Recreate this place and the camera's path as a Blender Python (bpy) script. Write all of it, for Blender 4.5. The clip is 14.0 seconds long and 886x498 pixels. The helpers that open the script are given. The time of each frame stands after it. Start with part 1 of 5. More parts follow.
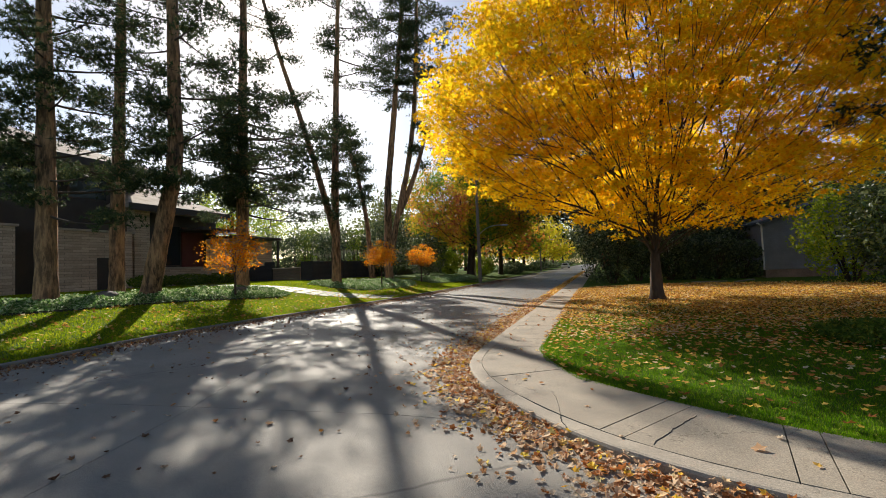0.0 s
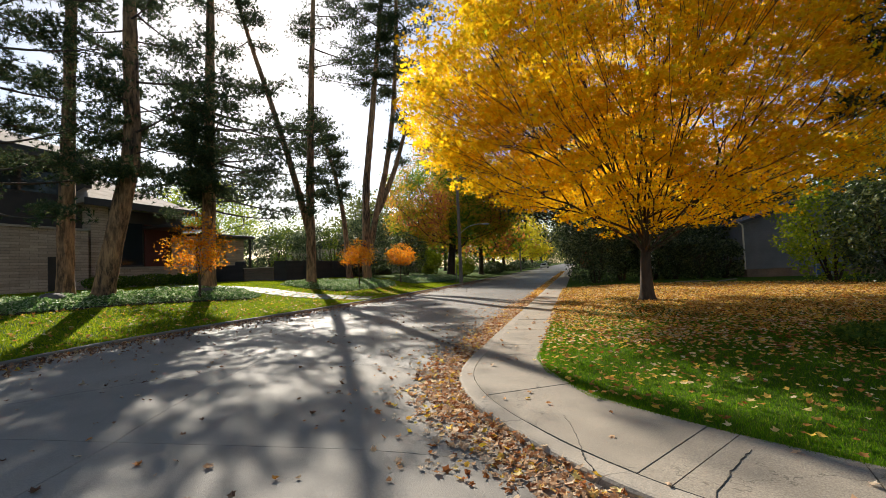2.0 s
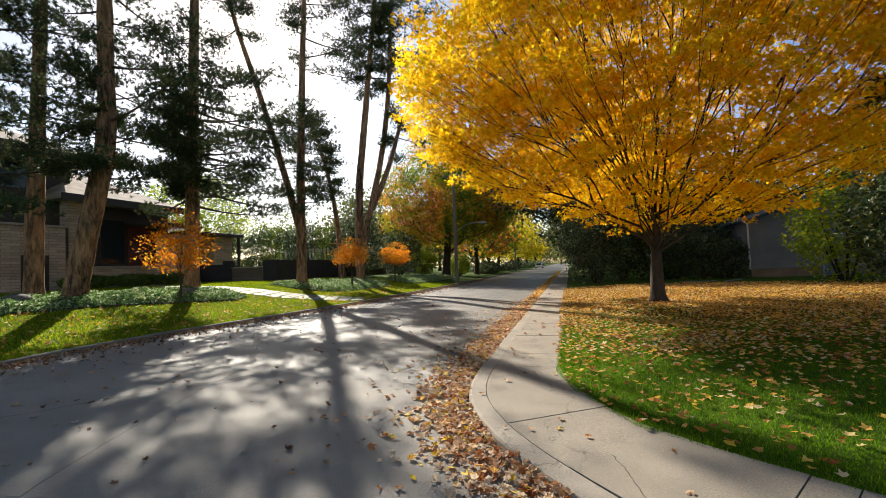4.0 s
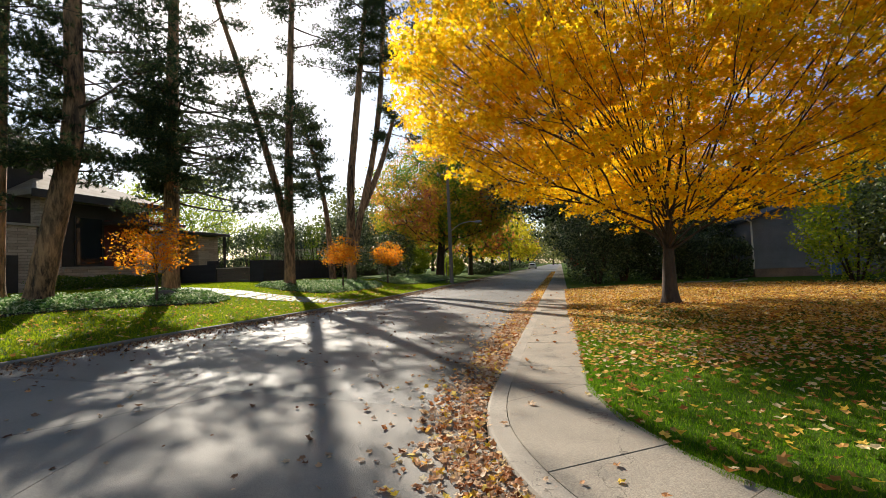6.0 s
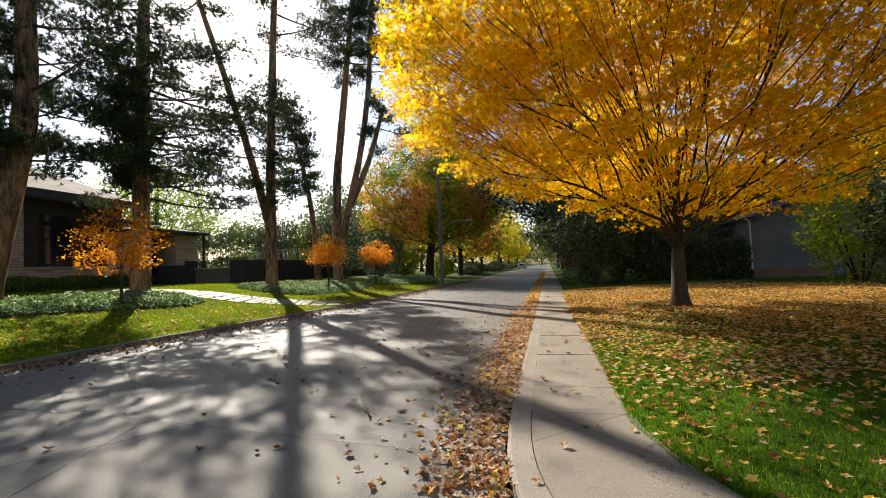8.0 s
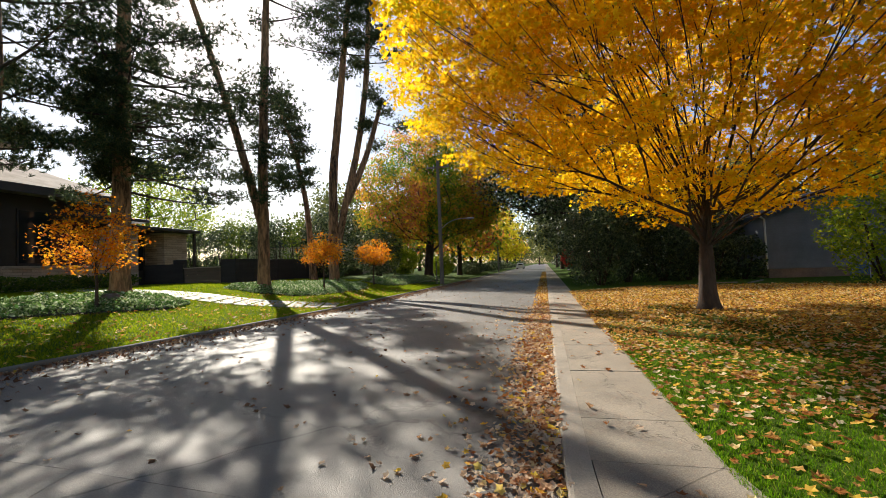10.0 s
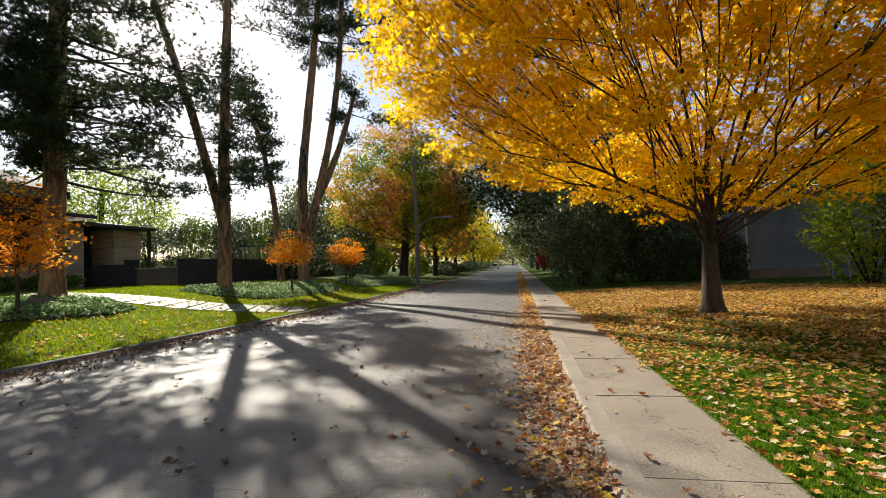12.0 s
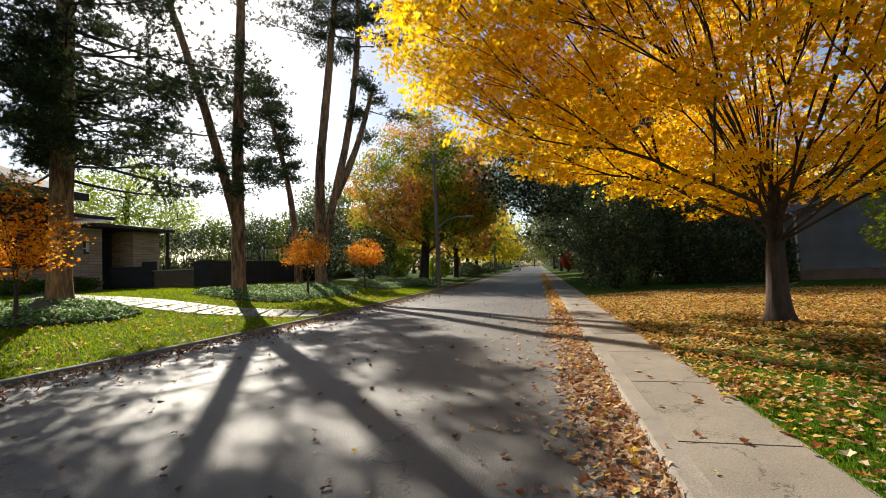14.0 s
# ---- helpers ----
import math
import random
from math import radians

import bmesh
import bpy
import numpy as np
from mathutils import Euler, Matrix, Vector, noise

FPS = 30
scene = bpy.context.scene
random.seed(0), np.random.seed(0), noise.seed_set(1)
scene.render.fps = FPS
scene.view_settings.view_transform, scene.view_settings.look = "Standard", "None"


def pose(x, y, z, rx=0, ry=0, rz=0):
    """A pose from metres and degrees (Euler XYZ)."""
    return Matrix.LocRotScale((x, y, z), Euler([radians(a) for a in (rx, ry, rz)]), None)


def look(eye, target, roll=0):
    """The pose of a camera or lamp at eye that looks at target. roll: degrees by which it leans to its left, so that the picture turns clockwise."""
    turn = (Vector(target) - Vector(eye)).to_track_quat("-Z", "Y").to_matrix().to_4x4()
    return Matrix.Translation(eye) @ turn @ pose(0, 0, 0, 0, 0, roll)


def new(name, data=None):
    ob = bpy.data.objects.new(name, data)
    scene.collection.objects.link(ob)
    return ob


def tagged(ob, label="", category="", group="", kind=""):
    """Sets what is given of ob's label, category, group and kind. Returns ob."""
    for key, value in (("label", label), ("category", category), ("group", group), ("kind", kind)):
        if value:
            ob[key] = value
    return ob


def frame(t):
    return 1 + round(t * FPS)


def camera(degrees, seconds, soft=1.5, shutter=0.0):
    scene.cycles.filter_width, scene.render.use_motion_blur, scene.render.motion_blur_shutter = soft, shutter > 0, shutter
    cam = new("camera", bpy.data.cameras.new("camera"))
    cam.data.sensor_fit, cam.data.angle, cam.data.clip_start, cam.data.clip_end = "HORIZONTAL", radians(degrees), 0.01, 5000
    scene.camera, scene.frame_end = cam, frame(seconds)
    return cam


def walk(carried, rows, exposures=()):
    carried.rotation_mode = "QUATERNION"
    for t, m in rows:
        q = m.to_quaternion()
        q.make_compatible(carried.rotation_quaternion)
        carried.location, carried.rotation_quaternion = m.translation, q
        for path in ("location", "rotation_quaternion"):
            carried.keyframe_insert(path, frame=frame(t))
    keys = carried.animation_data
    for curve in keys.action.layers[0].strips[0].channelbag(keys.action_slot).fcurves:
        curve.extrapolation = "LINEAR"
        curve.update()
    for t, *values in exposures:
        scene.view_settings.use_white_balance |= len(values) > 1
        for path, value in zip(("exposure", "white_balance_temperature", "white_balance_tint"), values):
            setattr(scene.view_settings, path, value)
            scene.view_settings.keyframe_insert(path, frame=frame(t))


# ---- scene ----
cam = camera(91.8, 14.0, 0.6)
METRES, EYE, TILT, LEAN, TURN = 7.64, 1.55, 0.0, 0.0, 20.0
ROWS = [
    (0.0, 0.0, 0.0, 0.0, 0.1, 2.44, 2.34),
    (0.5, -0.0038, 0.0318, -0.0021, -0.7, 2.42, 2.36),
    (1.0, -0.0058, 0.0622, -0.0014, -1.32, 2.34, 2.36),
    (1.5, -0.0098, 0.0938, -0.002, -2.12, 2.33, 2.37),
    (2.0, -0.0132, 0.1243, -0.0024, -2.72, 2.33, 2.35),
    (2.5, -0.0134, 0.1569, -0.0036, -2.9, 2.33, 2.38),
    (3.0, -0.0153, 0.1901, -0.0046, -3.06, 2.31, 2.38),
    (5.5, -0.0438, 0.3546, -0.007, -4.4, 2.34, 2.28),
    (6.0, -0.043, 0.3911, -0.0091, -4.64, 2.35, 2.37),
    (6.5, -0.0423, 0.4262, -0.007, -5.08, 2.3, 2.37),
    (7.0, -0.0482, 0.4625, -0.0069, -5.88, 2.32, 2.29),
    (7.5, -0.0505, 0.4982, -0.0089, -6.25, 2.33, 2.32),
    (8.0, -0.0506, 0.5336, -0.0086, -6.21, 2.32, 2.35),
    (10.5, -0.0702, 0.7244, -0.0083, -7.01, 2.19, 2.28),
    (11.0, -0.0733, 0.7667, -0.0099, -8.88, 2.12, 2.3),
    (11.5, -0.0747, 0.8081, -0.0086, -9.94, 2.1, 2.33),
    (12.0, -0.0759, 0.8501, -0.0092, -10.18, 2.19, 2.29),
    (12.5, -0.0757, 0.8892, -0.0079, -10.06, 2.2, 2.21),
    (13.0, -0.0702, 0.9261, -0.0085, -9.64, 2.24, 2.24),
    (13.5, -0.0642, 0.9595, -0.0092, -8.38, 2.39, 2.3),
    (14.0, -0.0594, 0.9932, -0.0084, -7.45, 2.48, 2.41),
]
walk(cam, [(t, pose(0, 0, EYE, TILT, LEAN, TURN) @ pose(METRES * x, METRES * y, METRES * z, 90 + pitch, roll, yaw)) for t, x, y, z, yaw, pitch, roll in ROWS], [(0.0, 0.8), (3.0, 0.93), (6.5, 0.95), (8.0, 0.88), (10.5, 0.9), (14.0, 0.83)])

# ---- world and sun ----
SUN_AZ, SUN_EL = 41.7, 30.4            # degrees to the left of +y, and above the horizon
world = bpy.data.worlds.new("world")
scene.world = world
world.use_nodes = True
wn = world.node_tree.nodes
sky = wn.new("ShaderNodeTexSky")
sky.sky_type, sky.sun_disc = "NISHITA", False
sky.sun_elevation, sky.sun_rotation = radians(SUN_EL), radians(-SUN_AZ)
sky.dust_density, sky.air_density, sky.ozone_density = 0.6, 1.0, 0.3
wn["Background"].inputs["Strength"].default_value = 0.074
world.node_tree.links.new(sky.outputs[0], wn["Background"].inputs["Color"])
sun_data = bpy.data.lights.new("sun", "SUN")
sun_data.energy, sun_data.angle, sun_data.color = 5.0, radians(0.6), (1.0, 0.915, 0.78)
sun = new("sun", sun_data)
sun_way = Vector((-math.sin(radians(SUN_AZ)) * math.cos(radians(SUN_EL)), math.cos(radians(SUN_AZ)) * math.cos(radians(SUN_EL)), math.sin(radians(SUN_EL))))
sun.matrix_world = look(sun_way * 60, (0, 0, 0))

rng = np.random.default_rng(7)


# ---- materials ----
def material(name):
    m = bpy.data.materials.new(name)
    m.use_nodes = True
    return m, m.node_tree.nodes, m.node_tree.links, m.node_tree.nodes["Principled BSDF"]


def ramp(nodes, links, fac, stops):
    r = nodes.new("ShaderNodeValToRGB")
    els = r.color_ramp.elements
    while len(els) < len(stops):
        els.new(0.5)
    for e, (p, c) in zip(els, stops):
        e.position, e.color = p, (*c, 1)
    links.new(fac, r.inputs[0])
    return r.outputs[0]


def noise_tex(nodes, links, scale, detail=4.0, rough=0.6, stretch=None, coords="Object"):
    co = nodes.new("ShaderNodeTexCoord")
    out = co.outputs[coords]
    if stretch:
        mp = nodes.new("ShaderNodeMapping")
        mp.inputs["Scale"].default_value = stretch
        links.new(out, mp.inputs[0])
        out = mp.outputs[0]
    n = nodes.new("ShaderNodeTexNoise")
    n.inputs["Scale"].default_value, n.inputs["Detail"].default_value, n.inputs["Roughness"].default_value = scale, detail, rough
    links.new(out, n.inputs["Vector"])
    return n.outputs[0]


def mix(nodes, links, fac, a, b, mode="MIX"):
    m = nodes.new("ShaderNodeMix")
    m.data_type, m.blend_type = "RGBA", mode
    if hasattr(fac, "links"):
        links.new(fac, m.inputs[0])
    else:
        m.inputs[0].default_value = fac
    for sock, v in ((m.inputs[6], a), (m.inputs[7], b)):
        if hasattr(v, "links"):
            links.new(v, sock)
        else:
            sock.default_value = (*v, 1)
    return m.outputs[2]


def bump(nodes, links, bsdf, height, strength, distance):
    b = nodes.new("ShaderNodeBump")
    b.inputs["Strength"].default_value, b.inputs["Distance"].default_value = strength, distance
    links.new(height, b.inputs["Height"])
    links.new(b.outputs[0], bsdf.inputs["Normal"])


def surface(name, dark, light, fine=40.0, coarse=1.2, rough=0.8, relief=0.4, depth=0.01, stretch=None, stain=None, spread=(0.3, 0.7)):
    """A matt two-scale surface: fine grain between two colours, with coarse patches."""
    m, n, l, b = material(name)
    f = noise_tex(n, l, fine, 5, 0.7, stretch)
    c = noise_tex(n, l, coarse, 4, 0.6, stretch)
    col = ramp(n, l, f, [(spread[0], dark), (spread[1], light)])
    col2 = ramp(n, l, c, [(0.35, stain or tuple(0.72 * v for v in dark)), (0.65, light)])
    l.new(mix(n, l, 0.45, col, col2), b.inputs["Base Color"])
    b.inputs["Roughness"].default_value = rough
    bump(n, l, b, f, relief, depth)
    return m


def leafy(name, stops, through_light=0.45, rough=0.5, gloss=0.12, coherent=0.0, blot_low=0.72):
    """Leaves: colour varies from leaf to leaf, and light passes through them."""
    m, n, l, b = material(name)
    g = n.new("ShaderNodeNewGeometry")
    pick = g.outputs["Random Per Island"]
    if coherent:
        blot = n.new("ShaderNodeMapRange")
        blot.inputs[1].default_value, blot.inputs[2].default_value = 0.34, 0.66
        l.new(noise_tex(n, l, 0.24, 3, 0.6), blot.inputs[0])
        blend = n.new("ShaderNodeMix")
        blend.inputs[0].default_value = coherent
        l.new(pick, blend.inputs[2]), l.new(blot.outputs[0], blend.inputs[3])
        pick = blend.outputs[0]
    col = ramp(n, l, pick, stops)
    big = noise_tex(n, l, 0.5, 3, 0.6)
    tone = ramp(n, l, big, [(0.3, (blot_low,) * 3), (0.7, (1.0, 1.0, 1.0))])
    col = mix(n, l, 1.0, col, tone, "MULTIPLY")
    l.new(col, b.inputs["Base Color"])
    b.inputs["Roughness"].default_value = rough
    b.inputs["Specular IOR Level"].default_value = gloss
    t = n.new("ShaderNodeBsdfTranslucent")
    l.new(col, t.inputs["Color"])
    s = n.new("ShaderNodeMixShader")
    s.inputs[0].default_value = through_light
    l.new(b.outputs[0], s.inputs[1])
    l.new(t.outputs[0], s.inputs[2])
    l.new(s.outputs[0], n["Material Output"].inputs["Surface"])
    return m


def paved(name, dark, light, stone, rough, relief, cracks=0.16, patches=0.55, spots_by=0.7):
    """Worn paving: visible aggregate, patches, faint stains and fine wandering cracks."""
    m, n, l, b = material(name)
    g = noise_tex(n, l, 100, 4, 0.75)
    co = n.new("ShaderNodeTexCoord")
    vo = n.new("ShaderNodeTexVoronoi")
    vo.inputs["Scale"].default_value = stone
    l.new(co.outputs["Object"], vo.inputs["Vector"])
    col = ramp(n, l, g, [(0.36, dark), (0.64, light)])
    spots = ramp(n, l, vo.outputs["Distance"], [(0.1, (1.25, 1.22, 1.18)), (0.5, (0.8, 0.8, 0.8))])
    col = mix(n, l, spots_by, col, spots, "MULTIPLY")
    patch = ramp(n, l, noise_tex(n, l, patches, 5, 0.65), [(0.32, (0.66, 0.65, 0.64)), (0.66, (1.1, 1.08, 1.05))])
    col = mix(n, l, 0.8, col, patch, "MULTIPLY")
    wander = n.new("ShaderNodeTexVoronoi")
    wander.feature = "DISTANCE_TO_EDGE"
    wander.inputs["Scale"].default_value = cracks
    warp = noise_tex(n, l, 1.4, 5, 0.65)
    add = n.new("ShaderNodeVectorMath")
    add.operation = "MULTIPLY_ADD"
    add.inputs[1].default_value = (1.6, 1.6, 1.6)
    sep = n.new("ShaderNodeCombineXYZ")
    l.new(warp, sep.inputs[0]), l.new(warp, sep.inputs[1])
    l.new(sep.outputs[0], add.inputs[0]), l.new(co.outputs["Object"], add.inputs[2])
    l.new(add.outputs[0], wander.inputs["Vector"])
    crack = ramp(n, l, wander.outputs["Distance"], [(0.0, (0.35, 0.34, 0.33)), (0.0022, (1, 1, 1))])
    col = mix(n, l, 0.9, col, crack, "MULTIPLY")
    l.new(col, b.inputs["Base Color"])
    b.inputs["Roughness"].default_value = rough
    mx = n.new("ShaderNodeMath")
    mx.operation = "ADD"
    l.new(g, mx.inputs[0]), l.new(vo.outputs["Distance"], mx.inputs[1])
    bump(n, l, b, mx.outputs[0], relief, 0.008)
    return m


M_ASPHALT = paved("old_asphalt", (0.085, 0.081, 0.076), (0.26, 0.247, 0.23), 150, 0.56, 0.6)
M_CONCRETE_ROAD = paved("road_concrete", (0.16, 0.150, 0.134), (0.30, 0.28, 0.25), 130, 0.74, 0.4)
M_WALK = paved("walk_concrete", (0.19, 0.163, 0.128), (0.37, 0.325, 0.262), 60, 0.85, 0.2, 0.34, 0.9, 0.4)
M_KERB = paved("kerb_concrete", (0.22, 0.195, 0.16), (0.40, 0.355, 0.295), 45, 0.88, 0.25, 0.7, 1.6, 0.3)
M_KERB_OLD = surface("old_kerb_concrete", (0.10, 0.09, 0.075), (0.22, 0.20, 0.17), 40, 1.3, 0.9, 0.5, 0.01)
M_SOIL = surface("dark_soil", (0.02, 0.017, 0.013), (0.06, 0.05, 0.04), 30, 2, 0.95, 0.6, 0.02)
M_PAVER = surface("pale_stone_paver", (0.15, 0.15, 0.145), (0.25, 0.245, 0.235), 40, 1.0, 0.7, 0.2, 0.004)


def grass_ground():
    m, n, l, b = material("lawn")
    f = noise_tex(n, l, 60, 5, 0.7)
    c = noise_tex(n, l, 0.45, 4, 0.6)
    green = ramp(n, l, f, [(0.3, (0.022, 0.055, 0.005)), (0.7, (0.06, 0.12, 0.011))])
    dry = ramp(n, l, f, [(0.3, (0.04, 0.075, 0.007)), (0.7, (0.11, 0.16, 0.017))])
    l.new(mix(n, l, c, green, dry), b.inputs["Base Color"])
    b.inputs["Roughness"].default_value = 0.95
    b.inputs["Specular IOR Level"].default_value = 0.08
    bump(n, l, b, f, 0.8, 0.03)
    return m


M_GRASS = grass_ground()
M_BLADE = leafy("grass_blade", [(0.0, (0.06, 0.17, 0.004)), (0.6, (0.13, 0.28, 0.007)), (0.93, (0.24, 0.38, 0.015)), (1.0, (0.40, 0.38, 0.08))], 0.6, 0.6, 0.06)
# Copy of the blade for the left lawn, sunlight through it put into the colour.
M_BLADE_SUNLIT = leafy("sunlit_grass_blade", [(0.0, (0.13, 0.22, 0.005)), (0.6, (0.25, 0.34, 0.010)), (1.0, (0.44, 0.44, 0.025))], 0.6, 0.6, 0.06)
M_BARK_PINE = surface("pine_bark", (0.035, 0.02, 0.013), (0.50, 0.285, 0.15), 8, 1.5, 0.95, 1.0, 0.1, (1.0, 1.0, 0.22), spread=(0.42, 0.6))
M_BARK = surface("dark_bark", (0.025, 0.016, 0.012), (0.095, 0.060, 0.042), 14, 2.0, 0.95, 0.9, 0.03, (1.0, 1.0, 0.25))
M_MAPLE = leafy("yellow_maple_leaf", [(0.0, (0.86, 0.45, 0.010)), (0.35, (0.96, 0.60, 0.012)), (0.8, (0.98, 0.72, 0.016)), (0.94, (0.92, 0.74, 0.025)), (1.0, (0.46, 0.52, 0.03))], 0.86, blot_low=0.9)
M_ORANGE = leafy("orange_maple_leaf", [(0.0, (0.86, 0.20, 0.012)), (0.5, (0.95, 0.38, 0.02)), (1.0, (0.97, 0.56, 0.03))], 0.7)
M_LITTER = leafy("fallen_leaf", [(0.0, (0.22, 0.08, 0.03)), (0.15, (0.46, 0.17, 0.05)), (0.35, (0.62, 0.36, 0.19)), (0.58, (0.76, 0.54, 0.35)), (0.82, (0.86, 0.70, 0.52)), (0.9, (0.90, 0.52, 0.07)), (0.95, (0.94, 0.70, 0.08)), (1.0, (0.90, 0.78, 0.58))], 0.4, 0.6)
M_LITTER_BROWN = leafy("dull_fallen_leaf", [(0.0, (0.10, 0.05, 0.03)), (0.4, (0.26, 0.14, 0.08)), (0.7, (0.45, 0.31, 0.20)), (0.9, (0.60, 0.46, 0.32)), (0.97, (0.55, 0.20, 0.05)), (1.0, (0.70, 0.55, 0.08))], 0.25, 0.6)
M_LITTER_GOLD = leafy("golden_fallen_leaf", [(0.0, (0.26, 0.09, 0.02)), (0.25, (0.52, 0.23, 0.06)), (0.5, (0.74, 0.42, 0.12)), (0.75, (0.92, 0.60, 0.07)), (0.9, (0.86, 0.64, 0.34)), (1.0, (0.90, 0.76, 0.50))], 0.4, 0.6)
M_NEEDLE = leafy("pine_needle", [(0.0, (0.03, 0.055, 0.026)), (0.6, (0.06, 0.095, 0.042)), (1.0, (0.17, 0.165, 0.06))], 0.35)
M_GREEN = leafy("green_leaf", [(0.0, (0.06, 0.11, 0.016)), (0.6, (0.13, 0.20, 0.025)), (1.0, (0.30, 0.32, 0.04))], 0.45)
M_TURNING = leafy("turning_leaf", [(0.0, (0.07, 0.17, 0.02)), (0.42, (0.20, 0.32, 0.03)), (0.52, (0.66, 0.52, 0.03)), (0.64, (0.80, 0.36, 0.04)), (0.8, (0.56, 0.18, 0.08)), (1.0, (0.46, 0.14, 0.09))], 0.6, coherent=0.65)
M_YELLOWGREEN = leafy("yellow_green_leaf", [(0.0, (0.36, 0.42, 0.03)), (0.45, (0.72, 0.62, 0.03)), (1.0, (0.95, 0.72, 0.03))], 0.65, coherent=0.6)
M_LIME = leafy("lime_leaf", [(0.0, (0.16, 0.26, 0.02)), (0.6, (0.36, 0.46, 0.03)), (1.0, (0.62, 0.62, 0.05))], 0.55)
# Lightest stop: scattered leaves coloured as if they catch the sun.
M_DARKGREEN = leafy("evergreen_leaf", [(0.0, (0.018, 0.038, 0.014)), (0.6, (0.065, 0.10, 0.036)), (1.0, (0.27, 0.31, 0.14))], 0.35, 0.35, 0.45)
# Whitish stop holds the pale edges and also the beds' sunlit tops, as colour.
M_IVY = leafy("ground_cover_leaf", [(0.0, (0.05, 0.13, 0.03)), (0.55, (0.19, 0.34, 0.08)), (1.0, (0.72, 0.78, 0.50))], 0.35, 0.5, 0.25)
M_RED = leafy("red_leaf", [(0.0, (0.35, 0.03, 0.03)), (1.0, (0.60, 0.10, 0.06))], 0.5)
M_BACK = leafy("far_foliage", [(0.0, (0.09, 0.12, 0.04)), (0.6, (0.20, 0.22, 0.07)), (1.0, (0.42, 0.36, 0.08))], 0.4, coherent=0.5)


def stone_wall():
    m, n, l, b = material("long_stone_masonry")
    co = n.new("ShaderNodeTexCoord")
    sp, cb = n.new("ShaderNodeSeparateXYZ"), n.new("ShaderNodeCombineXYZ")
    ad = n.new("ShaderNodeMath")
    l.new(co.outputs["Object"], sp.inputs[0])
    l.new(sp.outputs[0], ad.inputs[0]), l.new(sp.outputs[1], ad.inputs[1])
    l.new(ad.outputs[0], cb.inputs[0]), l.new(sp.outputs[2], cb.inputs[1])
    br = n.new("ShaderNodeTexBrick")
    br.inputs["Scale"].default_value, br.inputs["Brick Width"].default_value, br.inputs["Row Height"].default_value = 1.0, 0.8, 0.15
    br.inputs["Mortar Size"].default_value, br.inputs["Bias"].default_value = 0.008, 0.1
    br.inputs["Color1"].default_value, br.inputs["Color2"].default_value = (0.66, 0.50, 0.38, 1), (0.38, 0.27, 0.20, 1)
    br.inputs["Mortar"].default_value = (0.09, 0.065, 0.05, 1)
    l.new(cb.outputs[0], br.inputs[0])
    f = noise_tex(n, l, 12, 5, 0.7)
    l.new(mix(n, l, 0.35, br.outputs[0], ramp(n, l, f, [(0.3, (0.2, 0.155, 0.12)), (0.7, (0.58, 0.46, 0.36))])), b.inputs["Base Color"])
    b.inputs["Roughness"].default_value = 0.9
    bump(n, l, b, br.outputs["Fac"], -0.6, 0.02)
    return m


M_STONE = stone_wall()
M_CAP = surface("stone_cap", (0.30, 0.25, 0.20), (0.45, 0.38, 0.31), 25, 1.5, 0.85, 0.3)
M_REDPANEL = surface("dark_red_panel", (0.085, 0.018, 0.014), (0.13, 0.03, 0.024), 18, 0.8, 0.6, 0.1)
M_DARKWOOD = surface("dark_stained_boards", (0.022, 0.018, 0.02), (0.05, 0.042, 0.042), 20, 1.0, 0.65, 0.25, 0.01, (0.3, 0.3, 3.0))
M_FASCIA = surface("dark_brown_metal", (0.03, 0.022, 0.02), (0.055, 0.042, 0.038), 20, 1.0, 0.5, 0.1)
M_SHINGLE = surface("tan_shingle", (0.25, 0.20, 0.16), (0.42, 0.35, 0.29), 22, 1.0, 0.9, 0.5, 0.02, (1, 1, 3))
M_SLATE = surface("blue_grey_shingle", (0.03, 0.036, 0.045), (0.07, 0.08, 0.095), 22, 1.0, 0.95, 0.5, 0.02)
M_SIDING = surface("grey_painted_siding", (0.13, 0.142, 0.165), (0.20, 0.217, 0.247), 30, 1.0, 0.6, 0.1)
M_WHITE = surface("white_paint", (0.66, 0.66, 0.64), (0.80, 0.80, 0.78), 30, 1.0, 0.5, 0.1)
M_FOUND = surface("foundation_block", (0.14, 0.10, 0.085), (0.28, 0.20, 0.165), 20, 1.2, 0.9, 0.4)
M_POLE = surface("weathered_pole_wood", (0.12, 0.10, 0.085), (0.26, 0.22, 0.19), 25, 1.0, 0.9, 0.5, 0.01, (1, 1, 0.15))
M_METAL = surface("galvanised_metal", (0.33, 0.34, 0.35), (0.48, 0.49, 0.50), 20, 2.0, 0.45, 0.1)
M_METAL.node_tree.nodes["Principled BSDF"].inputs["Metallic"].default_value = 0.8
M_BOULDER = surface("dark_boulder", (0.05, 0.045, 0.04), (0.16, 0.14, 0.12), 12, 2.0, 0.9, 0.6, 0.03)
M_BRICKPIER = surface("brown_panel_wood", (0.11, 0.075, 0.055), (0.20, 0.14, 0.10), 20, 1.5, 0.7, 0.2, 0.01, (0.3, 0.3, 4.0))


def glass():
    m, n, l, b = material("window_glass")
    b.inputs["Base Color"].default_value = (0.02, 0.025, 0.03, 1)
    b.inputs["Roughness"].default_value, b.inputs["IOR"].default_value = 0.04, 1.5
    return m


M_GLASS = glass()
M_PAINT = surface("pale_car_paint", (0.55, 0.57, 0.60), (0.62, 0.64, 0.67), 20, 1.0, 0.25, 0.02)
M_RUBBER = surface("tyre_rubber", (0.015, 0.015, 0.015), (0.03, 0.03, 0.03), 30, 2.0, 0.9, 0.2)
